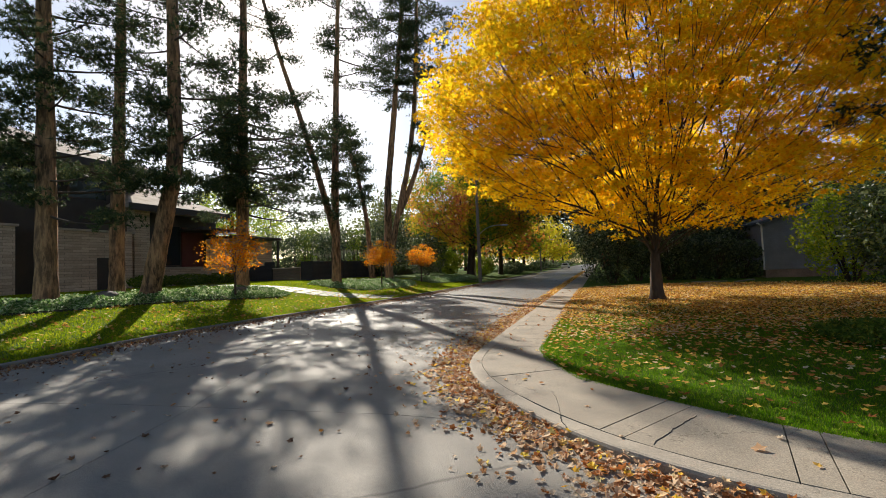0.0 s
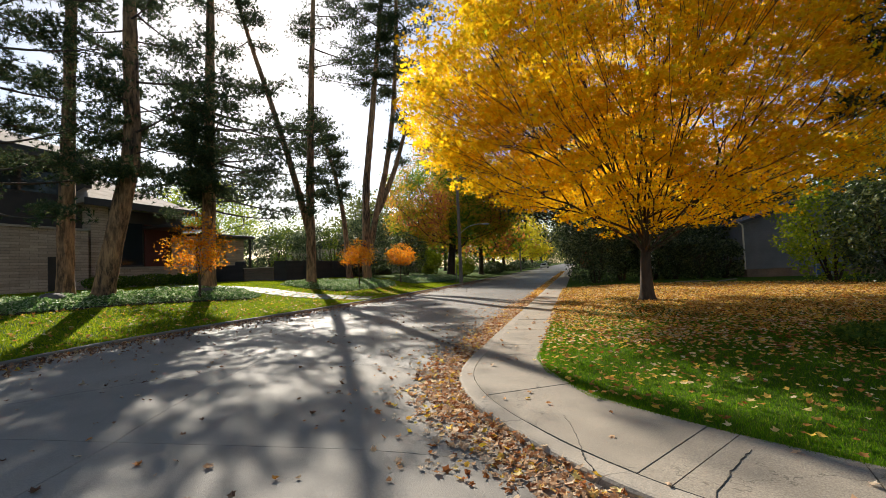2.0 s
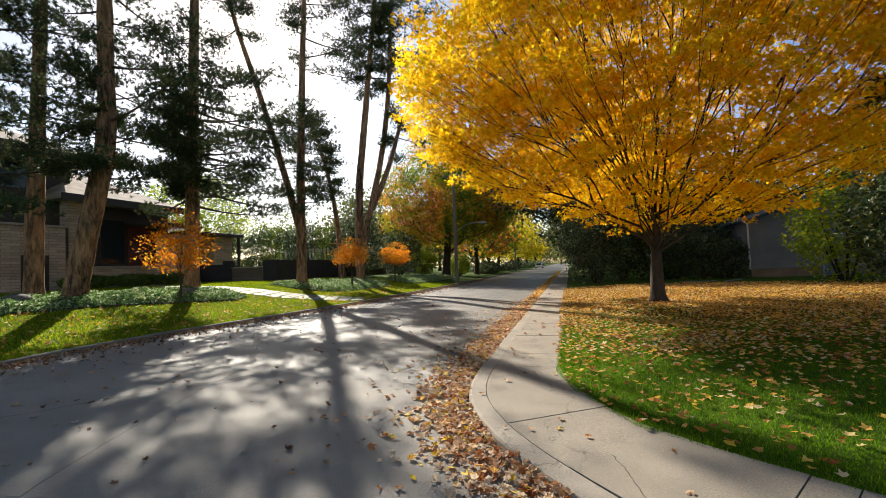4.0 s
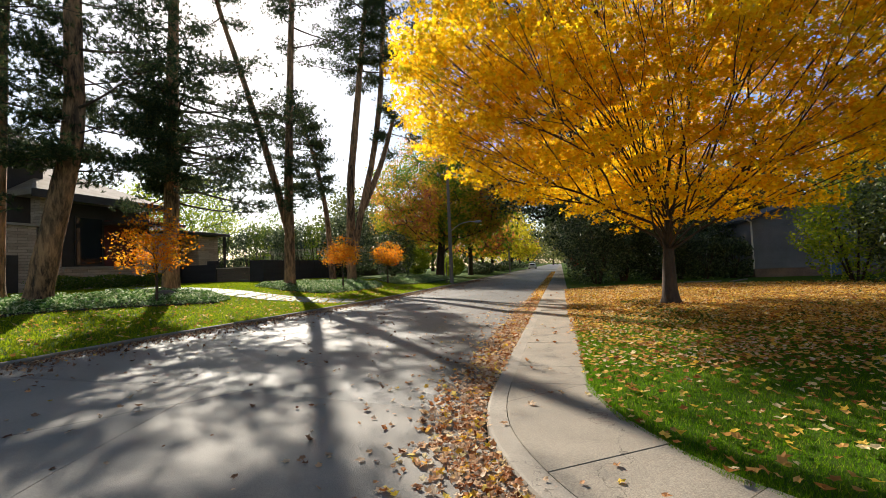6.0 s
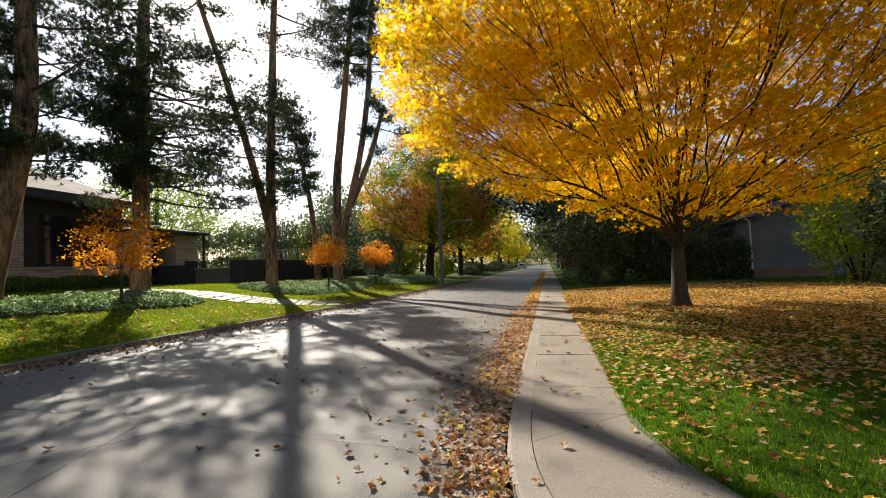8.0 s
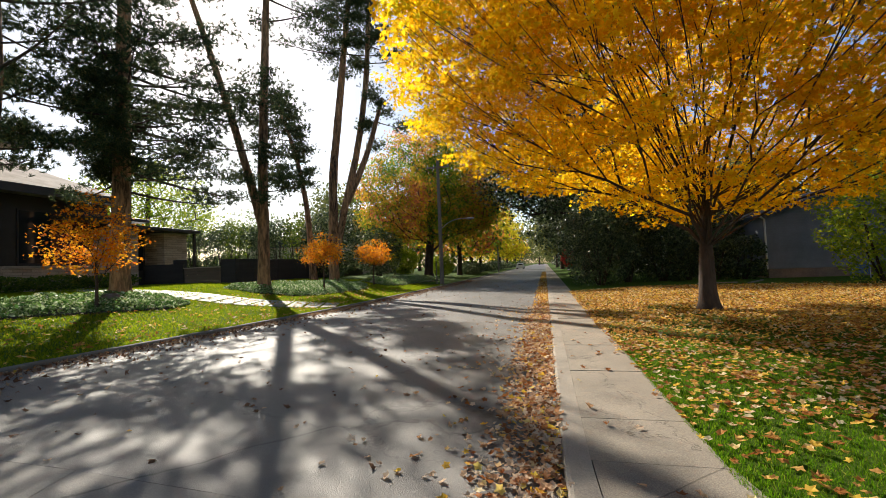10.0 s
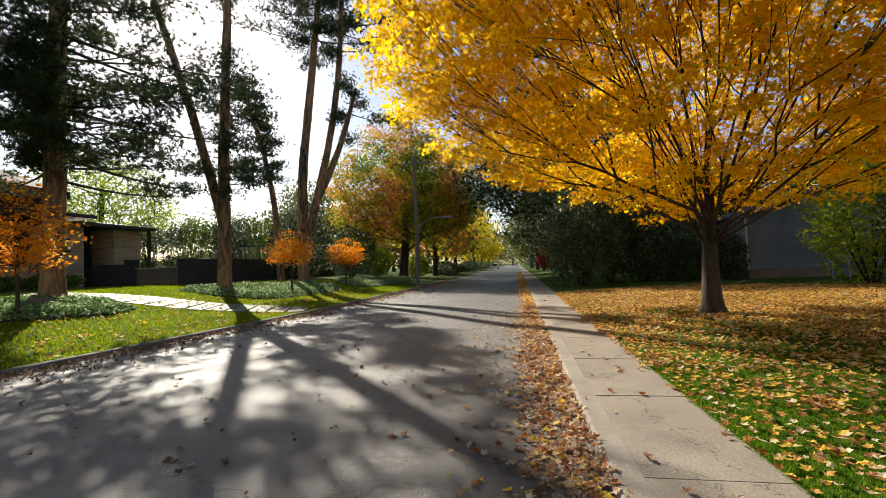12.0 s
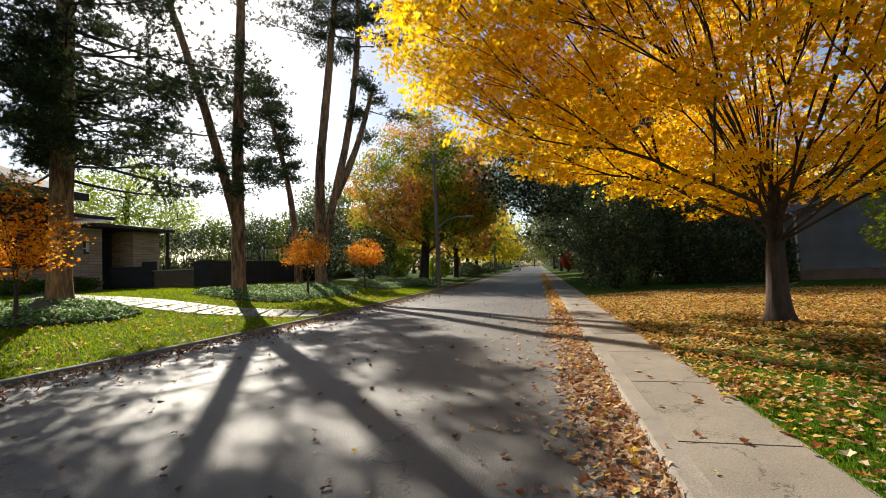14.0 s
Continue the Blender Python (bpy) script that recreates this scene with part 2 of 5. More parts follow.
M_BLUE = surface("blue_plastic", (0.05, 0.10, 0.22), (0.08, 0.15, 0.30), 20, 1.0, 0.5, 0.05)


# ---- mesh helpers ----
def mesh_of(name, verts, faces, mat, smooth=False):
    me = bpy.data.meshes.new(name)
    verts, faces = np.asarray(verts, float), np.asarray(faces, int)
    k = faces.shape[1]
    me.vertices.add(len(verts))
    me.vertices.foreach_set("co", verts.ravel())
    me.loops.add(faces.size)
    me.loops.foreach_set("vertex_index", faces.ravel())
    me.polygons.add(len(faces))
    me.polygons.foreach_set("loop_start", np.arange(0, faces.size, k))
    me.polygons.foreach_set("loop_total", np.full(len(faces), k))
    me.polygons.foreach_set("use_smooth", np.full(len(faces), bool(smooth)))
    me.update(calc_edges=True)
    me.validate()
    me.materials.append(mat)
    return me


def piece(name, me, parent=None, label="", at=(0, 0, 0)):
    ob = new(name, me)
    ob.location = at
    if parent:
        ob.parent = parent
    return tagged(ob, label)


def part(name, bm, mat, parent=None, label=""):
    me = bpy.data.meshes.new(name)
    bm.to_mesh(me)
    bm.free()
    me.materials.append(mat)
    return piece(name, me, parent, label)


def thing(name, at, label, category, group="", kind=""):
    ob = new(name)
    ob.location = at
    ob.empty_display_size = 0.2
    return tagged(ob, label, category, group, kind)


def box_bm(bm, x0, x1, y0, y1, z0, z1, bevel=0.0):
    g = bmesh.ops.create_cube(bm, size=1.0, matrix=Matrix.LocRotScale(((x0 + x1) / 2, (y0 + y1) / 2, (z0 + z1) / 2), None, (x1 - x0, y1 - y0, z1 - z0)))
    if bevel:
        es = list({e for v in g["verts"] for e in v.link_edges})
        bmesh.ops.bevel(bm, geom=es, offset=bevel, segments=2, affect="EDGES", profile=0.6)
    return bm


def box(name, x0, x1, y0, y1, z0, z1, mat, parent=None, label="", bevel=0.0):
    return part(name, box_bm(bmesh.new(), x0, x1, y0, y1, z0, z1, bevel), mat, parent, label)


def prism(name, poly, z0, z1, mat, parent=None, label=""):
    """A slab with the outline poly (x, y), from z0 to z1; each may be a function of x and y."""
    f0 = z0 if callable(z0) else (lambda x, y: z0)
    f1 = z1 if callable(z1) else (lambda x, y: z1)
    bm = bmesh.new()
    lo = [bm.verts.new((x, y, f0(x, y))) for x, y in poly]
    hi = [bm.verts.new((x, y, f1(x, y))) for x, y in poly]
    bm.faces.new(lo[::-1]), bm.faces.new(hi)
    for i in range(len(poly)):
        j = (i + 1) % len(poly)
        bm.faces.new((lo[i], lo[j], hi[j], hi[i]))
    bmesh.ops.recalc_face_normals(bm, faces=bm.faces[:])
    return part(name, bm, mat, parent, label)


def tube_arrays(pts, radii, sides):
    """One smooth tube along pts; returns verts, quads."""
    pts, radii = np.asarray(pts, float), np.asarray(radii, float)
    d = np.gradient(pts, axis=0)
    d /= np.linalg.norm(d, axis=1, keepdims=True) + 1e-9
    ref = np.array([0.0, 1.0, 0.0]) if abs(d[0][1]) < 0.8 else np.array([1.0, 0, 0])
    u = np.cross(d, ref)
    u /= np.linalg.norm(u, axis=1, keepdims=True) + 1e-9
    v = np.cross(d, u)
    a = np.linspace(0, 2 * np.pi, sides, endpoint=False)
    ring = pts[:, None] + radii[:, None, None] * (np.cos(a)[None, :, None] * u[:, None] + np.sin(a)[None, :, None] * v[:, None])
    n = len(pts)
    i, j = np.meshgrid(np.arange(n - 1), np.arange(sides), indexing="ij")
    jn = (j + 1) % sides
    f = np.stack([i * sides + j, i * sides + jn, (i + 1) * sides + jn, (i + 1) * sides + j], -1).reshape(-1, 4)
    return ring.reshape(-1, 3), f


def join_arrays(chunks):
    vs, fs, o = [], [], 0
    for v, f in chunks:
        vs.append(v), fs.append(f + o)
        o += len(v)
    return np.concatenate(vs), np.concatenate(fs)


def tube(name, pts, radius, sides, mat, parent=None, label=""):
    radii = radius if hasattr(radius, "__len__") else [radius] * len(pts)
    v, f = tube_arrays(pts, radii, sides)
    return piece(name, mesh_of(name, v, f, mat, True), parent, label)


KITE = (np.array([(0, -0.5, 0), (0.34, 0, 0.1), (0, 0.5, 0), (-0.34, 0, 0.1)]), np.array([(0, 1, 2), (0, 2, 3)]))
LOBED = (np.array([(0, -0.42, 0), (-0.52, 0.16, 0.1), (-0.13, 0.1, 0.02), (0, 0.6, -0.05), (0.13, 0.1, 0.02), (0.52, 0.16, 0.1)]), np.array([(0, 2, 1), (0, 5, 4), (0, 4, 3), (0, 3, 2)]))
_a = np.radians([90, 122, 155, 190, 225, 270, 315, 350, 25, 58])
_r = np.array([0.62, 0.33, 0.54, 0.32, 0.40, 0.2, 0.40, 0.32, 0.54, 0.33])
STAR = (np.vstack([[(0, 0, -0.06)], np.stack([np.cos(_a) * _r, np.sin(_a) * _r, 0.16 * _r], -1)]), np.array([(0, 1 + i, 1 + (i + 1) % 10) for i in range(10)]))


def leaves(name, centres, size, mat, shape=KITE, flat=0.5, parent=None, label="", curl=0.0):
    """Many single leaves in one mesh. flat: how far the blades lie level."""
    c = np.asarray(centres, float)
    n = len(c)
    nor = rng.normal(size=(n, 3)) * (1 - flat) + np.array([0, 0, 1.0]) * flat
    nor /= np.linalg.norm(nor, axis=1, keepdims=True)
    w = rng.normal(size=(n, 3))
    u = np.cross(nor, w)
    u /= np.linalg.norm(u, axis=1, keepdims=True)
    v = np.cross(nor, u)
    s = size * rng.uniform(0.6, 1.35, n)
    tv, tf = shape
    bend = 1 + curl * rng.normal(size=n)
    u = u * rng.uniform(0.65, 1.05, (n, 1))
    pts = c[:, None] + s[:, None, None] * (tv[None, :, 0, None] * u[:, None] + tv[None, :, 1, None] * v[:, None] + (tv[None, :, 2] * bend[:, None])[..., None] * nor[:, None])
    k = len(tv)
    if curl:
        pts += nor[:, None] * (s[:, None] * rng.normal(size=(n, k)) * 0.065)[..., None]
    f = (tf[None] + (np.arange(n) * k)[:, None, None]).reshape(-1, 3)
    ob = piece(name, mesh_of(name, pts.reshape(-1, 3), f, mat), parent, label)
    return tagged(ob, kind="stuff")


def needles(name, centres, ways, length, width, count, mat, parent=None):
    """Tufts of long thin needles that fan out round a way."""
    c, w = np.repeat(centres, count, 0), np.repeat(ways, count, 0)
    n = len(c)
    d = w * 0.6 + rng.normal(size=(n, 3)) * 0.7
    d /= np.linalg.norm(d, axis=1, keepdims=True)
    side = np.cross(d, rng.normal(size=(n, 3)))
    side /= np.linalg.norm(side, axis=1, keepdims=True)
    L = length * rng.uniform(0.6, 1.2, (n, 1))
    pts = np.stack([c - side * width, c + side * width, c + d * L], 1).reshape(-1, 3)
    return tagged(piece(name, mesh_of(name, pts, np.arange(3 * n).reshape(-1, 3), mat), parent), kind="stuff")


def grow(trunk, first, targets, step=0.6, r_tip=0.012, power=0.45, arch=0.12, jitter=0.05, down=0.5, scaffold=(), thickest=9.0, outward=0.0):
    """Limbs from the trunk's nodes (from index first on) to the targets, each from the nearest limb."""
    n_t = len(trunk)
    cap = n_t + 60 * len(scaffold) + (2 + int(12 / step)) * len(targets)
    P, par, n = np.zeros((cap, 3)), np.full(cap, -1), n_t
    P[:n_t] = trunk
    par[1:n_t] = np.arange(n_t - 1)
    for line in scaffold:
        last = first + int(np.argmin(np.linalg.norm(trunk[first:] - line[0], axis=1)))
        for q in smooth_line(line, step)[1:]:
            P[n], par[n] = q, last
            last = n
            n += 1
    hub = trunk[first]
    order = np.argsort(np.linalg.norm(targets - hub, axis=1))
    for T in targets[order]:
        A = P[first:n]
        cost = np.linalg.norm(A - T, axis=1) + down * np.maximum(0, A[:, 2] - T[2] + 0.3)
        if outward:
            cost = cost + outward * np.maximum(0, np.linalg.norm(A - hub, axis=1) - 0.82 * np.linalg.norm(T - hub))
        k = first + int(np.argmin(cost))
        dist = np.linalg.norm(P[k] - T)
        m = max(1, int(dist / step))
        start = P[k].copy()
        last = k
        for i in range(1, m + 1):
            s = i / m
            q = start + (T - start) * s
            q[2] -= arch * dist * math.sin(math.pi * s) * (0.6 if T[2] > start[2] else -1)
            if i < m:
                q += rng.normal(size=3) * jitter
            P[n], par[n] = q, last
            last = n
            n += 1
    P, par = P[:n], par[:n]
    for _ in range(4):
        total, many = np.zeros((n, 3)), np.zeros(n)
        np.add.at(total, par[1:], P[1:])
        np.add.at(many, par[1:], 1)
        mid = many > 0
        mid[:n_t] = False
        P[mid] = 0.4 * P[mid] + 0.3 * P[par[mid]] + 0.3 * total[mid] / many[mid][:, None]
    cnt = np.zeros(n)
    kids = np.zeros(n)
    for i in range(n - 1, 0, -1):
        if kids[i] == 0:
            cnt[i] = 1
        cnt[par[i]] += cnt[i]
        kids[par[i]] += 1
    r = r_tip * np.maximum(cnt, 1) ** power
    r[n_t:] = np.minimum(r[n_t:], thickest)
    chunks = []
    for i in range(n_t, n):
        p = par[i]
        ra = min(r[p], r[i] * 1.25) if p >= n_t else r[i] * 1.3
        sides = 4 if r[i] < 0.03 else 7
        chunks.append(tube_arrays(np.array([P[p], P[i]]), np.array([ra, r[i]]), sides))
    return P, r, join_arrays(chunks)


def lined(pts, step):
    """A polyline sampled at even steps."""
    pts = np.asarray(pts, float)
    d = np.r_[0, np.cumsum(np.linalg.norm(np.diff(pts, axis=0), axis=1))]
    s = np.linspace(0, d[-1], max(2, int(d[-1] / step) + 1))
    return np.stack([np.interp(s, d, pts[:, k]) for k in range(pts.shape[1])], -1)


def smooth_line(pts, step):
    p = lined(pts, step)
    for _ in range(6):
        p[1:-1] = (p[:-2] + 2 * p[1:-1] + p[2:]) / 4
    return p


# ---- the lie of the land ----
LEFT_Y = [-60, -5, 2, 5, 8, 10.5, 12.8, 15.8, 20, 30, 60, 600]
LEFT_X = [-10, -10, -10.3, -10.6, -11.1, -11.1, -10.8, -10.4, -10.0, -9.7, -9.5, -9.5]
KERB = [(-2.2, 600), (-2.2, 60), (-2.2, 20), (-2.2, 7.6), (-2.1, 6.6), (-1.65, 5.62), (-1.23, 5.05), (-0.62, 4.36), (-0.09, 3.9), (0.39, 3.63), (0.86, 3.42), (2.0, 3.08), (5.0, 2.5), (12, 1.6), (40, -2.5)]
LAWN = [(-1.1, 600), (-1.1, 60), (-1.1, 20), (-1.08, 7.9), (-0.86, 7.0), (-0.32, 5.95), (0.22, 5.5), (0.7, 5.18), (1.13, 4.88), (1.62, 4.6), (1.98, 4.42), (3.2, 4.05), (6.0, 3.4), (12, 2.5), (40, -1.5)]


def left_kerb(y):
    return np.interp(y, LEFT_Y, LEFT_X)


def right_of(line, y):
    p = sorted([(b, a) for a, b in line])
    return np.interp(y, [q[0] for q in p], [q[1] for q in p])


def road_z(x, y):
    """Crowned road, a little lower at its gutters."""
    return np.interp(x, [-11.5, -10, -6, -2.2, 4, 60], [-0.02, -0.02, 0.015, -0.065, -0.08, -0.08])


def land(x, y):
    """Height of the lawns."""
    x, y = np.asarray(x, float), np.asarray(y, float)
    d = left_kerb(y) - x
    fade = np.interp(y, [45, 110], [1.0, 0.35])
    left = 0.06 + np.interp(d, [0, 1, 3.5, 6, 8, 12, 60], [0, 0.03, 0.28, 0.66, 0.82, 0.95, 1.0]) * fade
    right = 0.0 + 0.12 * np.clip((y - 13) / 12, 0, 1) * np.clip((x + 1) / 3, 0, 1)
    return np.where(d > 0, left, right)


def stations():
    a = np.r_[-300, -120, -60, -40, -25, -15, np.arange(-10, -3, 1.0), np.arange(-3, 12, 0.25), np.arange(12, 40, 1.0), np.arange(40, 100, 5.0), 120, 160, 220, 300, 450, 600]
    return a


def build_ground():
    ys = stations()
    dl = np.array([500, 200, 90, 50, 30, 20, 15, 12, 10, 8, 7, 6, 5, 4.2, 3.5, 2.6, 1.8, 1, 0.5, 0.12])
    dr = np.array([0.0, 0.3, 0.8, 1.5, 2.5, 4, 6, 8, 11, 15, 20, 30, 50, 90, 200, 500])
    rows = []
    for y in ys:
        xl = float(left_kerb(y))
        xr = float(right_of(LAWN, y)) if y > -8 else -1.1
        L = [(xl - d, y, float(land(xl - d, y))) for d in dl]
        gap = [(xl - 0.10, y, -0.25), ((xl + xr) / 2, y, -0.25), (xr - 0.02, y, -0.25)]
        R = [(xr + d, y, float(land(xr + d, y))) for d in dr]
        rows.append(L + gap + R)
    v = np.array(rows)
    n, m = v.shape[:2]
    i, j = np.meshgrid(np.arange(n - 1), np.arange(m - 1), indexing="ij")
    f = np.stack([i * m + j, i * m + j + 1, (i + 1) * m + j + 1, (i + 1) * m + j], -1).reshape(-1, 4)
    ob = piece("ground", mesh_of("ground", v.reshape(-1, 3), f, M_GRASS, False))
    return tagged(ob, "green autumn lawn that rises towards the house", "lawn", kind="structure")


ground = build_ground()


def skew(x, y):
    """How far the joints across the road run askew."""
    k = np.interp(y, [-4, 0, 3.62, 7.2, 12], [0, 0, 0.19, -0.057, 0])
    return k * (np.minimum(x, -2.2) - np.interp(y, [3.62, 7.2], [-6.1, -2.8]))


def strip(name, ys, x0, x1, mat, parent=None, cols=12, z=road_z, depth=0.2):
    """A slab of road between two side lines (functions of y), with real edges."""
    ys = np.asarray(ys, float)
    t = np.linspace(0, 1, cols)
    a, b = np.array([x0(y) for y in ys]), np.array([x1(y) for y in ys])
    X = a[:, None] + (b - a)[:, None] * t[None]
    Y = np.repeat(ys[:, None], cols, 1)
    Z = z(X, Y)
    Y = Y + skew(X, Y)
    top = np.stack([X, Y, Z], -1)
    n, m = X.shape
    i, j = np.meshgrid(np.arange(n - 1), np.arange(m - 1), indexing="ij")
    f = [np.stack([i * m + j, i * m + j + 1, (i + 1) * m + j + 1, (i + 1) * m + j], -1).reshape(-1, 4)]
    rim = np.r_[np.arange(m), np.arange(1, n) * m + m - 1, (n - 1) * m + np.arange(m - 2, -1, -1), np.arange(n - 2, 0, -1) * m]
    v = top.reshape(-1, 3)
    low = v[rim] - np.array([0, 0, depth])
    o = len(v)
    k = len(rim)
    f.append(np.stack([rim, o + np.arange(k), o + (np.arange(k) + 1) % k, np.roll(rim, -1)], -1))
    return piece(name, mesh_of(name, np.vstack([v, low]), np.vstack(f), mat), parent)


def kerb_x(y):
    return float(right_of(KERB, y)) - 0.005


road = strip("road", np.r_[np.arange(7.2, 12, 0.4), np.arange(12, 40, 2.0), 45, 60, 100, 160, 250, 400, 600], lambda y: float(left_kerb(y)), kerb_x, M_ASPHALT)
tagged(road, "worn grey asphalt road with shallow crown", "road", kind="structure")


def concrete_road():
    base = thing("road_apron", (0, 0, 0), "pale worn concrete road slabs with dark joints", "road", kind="structure")
    joint = lambda y: -5.96 - 0.33 * (y - 7.42)
    lines = [7.2, 3.62, 0.0, -3.6, -7.9]
    for a, b in zip(lines[1:], lines[:-1]):
        ys = np.linspace(a + 0.004, b - 0.004, 10)
        strip("slab", ys, lambda y: float(left_kerb(y)), lambda y: joint(y) - 0.004, M_CONCRETE_ROAD, base)
        if b > 3:
            strip("slab", ys, lambda y: joint(y) + 0.004, kerb_x, M_CONCRETE_ROAD, base)
        else:
            strip("slab", ys, lambda y: joint(y) + 0.004, lambda y: -0.2, M_CONCRETE_ROAD, base)
            strip("slab", ys, lambda y: -0.192, lambda y: min(kerb_x(y), 4.9), M_CONCRETE_ROAD, base)
            strip("slab", ys, lambda y: 4.908, lambda y: max(4.95, min(kerb_x(y), 40.0)), M_CONCRETE_ROAD, base, 24)
    return base


concrete_road()
back = strip("road_back", np.r_[-60, -30, -15, -7.92], lambda y: -10.0, lambda y: -2.2, M_ASPHALT)
tagged(back, "worn grey asphalt road running on", "road", kind="structure")


def offset_line(line, d):
    """A plan polyline moved sideways by d, to the left of its run."""
    p = np.asarray(line, float)
    t = np.gradient(p, axis=0)
    t /= np.linalg.norm(t, axis=1, keepdims=True)
    return p + d * np.stack([-t[:, 1], t[:, 0]], -1)


def kerb_strip(name, line, width, z_top, z_low, mat, label):
    """A kerb with a rounded nose along a plan line; its face lies on the line."""
    p = np.asarray(line, float)
    q = offset_line(p, width)
    t = [(0.0, z_low), (0.0, z_top - 0.03), (0.012, z_top - 0.008), (0.035, z_top), (width, z_top), (width, z_low)]
    rows = []
    for (x, y), (u, w) in zip(p, q):
        h = 0.006 * noise.noise(Vector((x * 2.1, y * 2.1, 3)))
        rows.append([(x + (u - x) * d / width, y + (w - y) * d / width, z + h) for d, z in t])
    v = np.array(rows)
    n, m = v.shape[:2]
    i, j = np.meshgrid(np.arange(n - 1), np.arange(m - 1), indexing="ij")
    f = np.stack([i * m + j, (i + 1) * m + j, (i + 1) * m + j + 1, i * m + j + 1], -1).reshape(-1, 4)
    ob = piece(name, mesh_of(name, v.reshape(-1, 3), f, mat))
    return tagged(ob, label, "kerb", kind="structure")


NEAR_KERB = smooth_line([p for p in KERB if p[1] < 61], 0.25)
kerb_strip("kerb_1", NEAR_KERB, 0.2, 0.012, -0.2, M_KERB, "worn concrete kerb round the street corner")
kerb_strip("kerb_2", [(-2.2, 400), (-2.2, 60.02)], 0.2, 0.012, -0.2, M_KERB, "worn concrete kerb beside the pavement")
kerb_strip("kerb_3", [(float(left_kerb(y)), y) for y in np.r_[np.arange(-8, 40, 0.5), 50, 70, 100, 200, 400]], 0.13, 0.075, -0.2, M_KERB_OLD, "old dark concrete kerb along the lawn")


def pavement():
    base = thing("pavement", (0, 0, 0), "pale concrete pavement slabs with tooled joints", "pavement", kind="structure")
    outer = offset_line(NEAR_KERB, 0.208)
    inner = smooth_line([p for p in LAWN if p[1] < 61], 0.25)

    def near(line, q):
        return int(np.argmin(np.linalg.norm(line - np.asarray(q), axis=1)))

    joints = [((-2.0, y), (-1.1, y)) for y in np.arange(57.6, 8.0, -0.9)]
    joints += [((-1.97, 6.87), (-0.88, 6.95)), ((-1.68, 5.85), (-0.6, 6.33)), ((-1.2, 4.82), (-0.3, 5.55)), ((-0.08, 4.12), (0.58, 5.24)), ((0.06, 4.0), (0.72, 5.14)), ((1.12, 3.53), (1.42, 4.7)), ((1.3, 3.47), (1.6, 4.62)), ((3.2, 3.0), (3.4, 4.0)), ((5.2, 2.6), (5.5, 3.5)), ((8, 2.2), (8.2, 3.0))]
    for (a0, b0), (a1, b1) in zip(joints[:-1], joints[1:]):
        o = outer[near(outer, a0): near(outer, a1) + 1].copy()
        i = inner[near(inner, b0): near(inner, b1) + 1].copy()
        o[0], o[-1] = outer[near(outer, a0)], outer[near(outer, a1)]
        straight = b1[1] > 8
        if straight:
            o, i = np.array([(-1.9985, a0[1] - 0.005), (-1.9985, a1[1] + 0.005)]), np.array([(-1.09, b0[1] - 0.005), (-1.09, b1[1] + 0.005)])
        else:
            for ln in (o, i):
                w = ln[1] - ln[0]
                ln[0] += 0.005 * w / np.linalg.norm(w)
                w = ln[-2] - ln[-1]
                ln[-1] += 0.005 * w / np.linalg.norm(w)
        tilt = rng.uniform(-0.004, 0.006)
        prism("paving_slab", [tuple(q) for q in o] + [tuple(q) for q in i[::-1]], -0.2, 0.014 + tilt, M_WALK, base)
    for line in ([(-0.62, 5.3), (-0.53, 5.0), (-0.51, 4.83), (-0.45, 4.6), (-0.46, 4.43), (-0.38, 4.2)], [(0.8, 4.78), (0.7, 4.62), (0.54, 4.38), (0.49, 4.23), (0.38, 4.1), (0.33, 3.97)], [(2.1, 4.2), (2.05, 3.9), (2.15, 3.6), (2.1, 3.3)]):
        p = smooth_line(line, 0.04)
        p = p + rng.normal(size=p.shape) * 0.007
        e = offset_line(p, 1.0) - p
        half = rng.uniform(0.001, 0.0032, (len(p), 1))
        prism("crack", [tuple(q) for q in p + e * half] + [tuple(q) for q in (p - e * half)[::-1]], -0.05, 0.0215, M_SOIL, base, "dark crack filled with soil")
    prism("paving_slab", [(-1.9985, 57.62), (-1.9985, 400), (-1.09, 400), (-1.09, 57.62)], -0.2, 0.012, M_WALK, base)
    return base


pavement()


# ---- trees ----
R_WAY = np.array([0.939, 0.342])       # level, to the right of the first view


def swayed(base, steps):
    """Trunk points from a base: (sideways metres, height above the base)."""
    b = np.asarray(base, float)
    return np.array([(b[0] + s * R_WAY[0], b[1] + s * R_WAY[1], b[2] + h) for s, h in steps])


def bark_tube(name, pts, r0, r1, mat, parent, flare=1.5, sides=30, label=""):
    p = smooth_line(pts, 0.22)
    s = np.linspace(0, 1, len(p))
    h = np.r_[0, np.cumsum(np.linalg.norm(np.diff(p, axis=0), axis=1))]
    r = (r0 + (r1 - r0) * s) * (1 + (flare - 1) * np.exp(-h / 0.25))
    v, f = tube_arrays(p, r, sides)
    k = np.repeat(np.arange(len(p)), sides)
    out = v - p[k]
    bumpy = np.array([0.10 * noise.noise(Vector((q[0] * 3, q[1] * 3, q[2] * 0.7))) + 0.09 * noise.noise(Vector((q[0] * 13, q[1] * 13, q[2] * 1.6))) for q in v])
    v = p[k] + out * (1 + bumpy)[:, None]
    return piece(name, mesh_of(name, v, f, mat, True), parent, label)


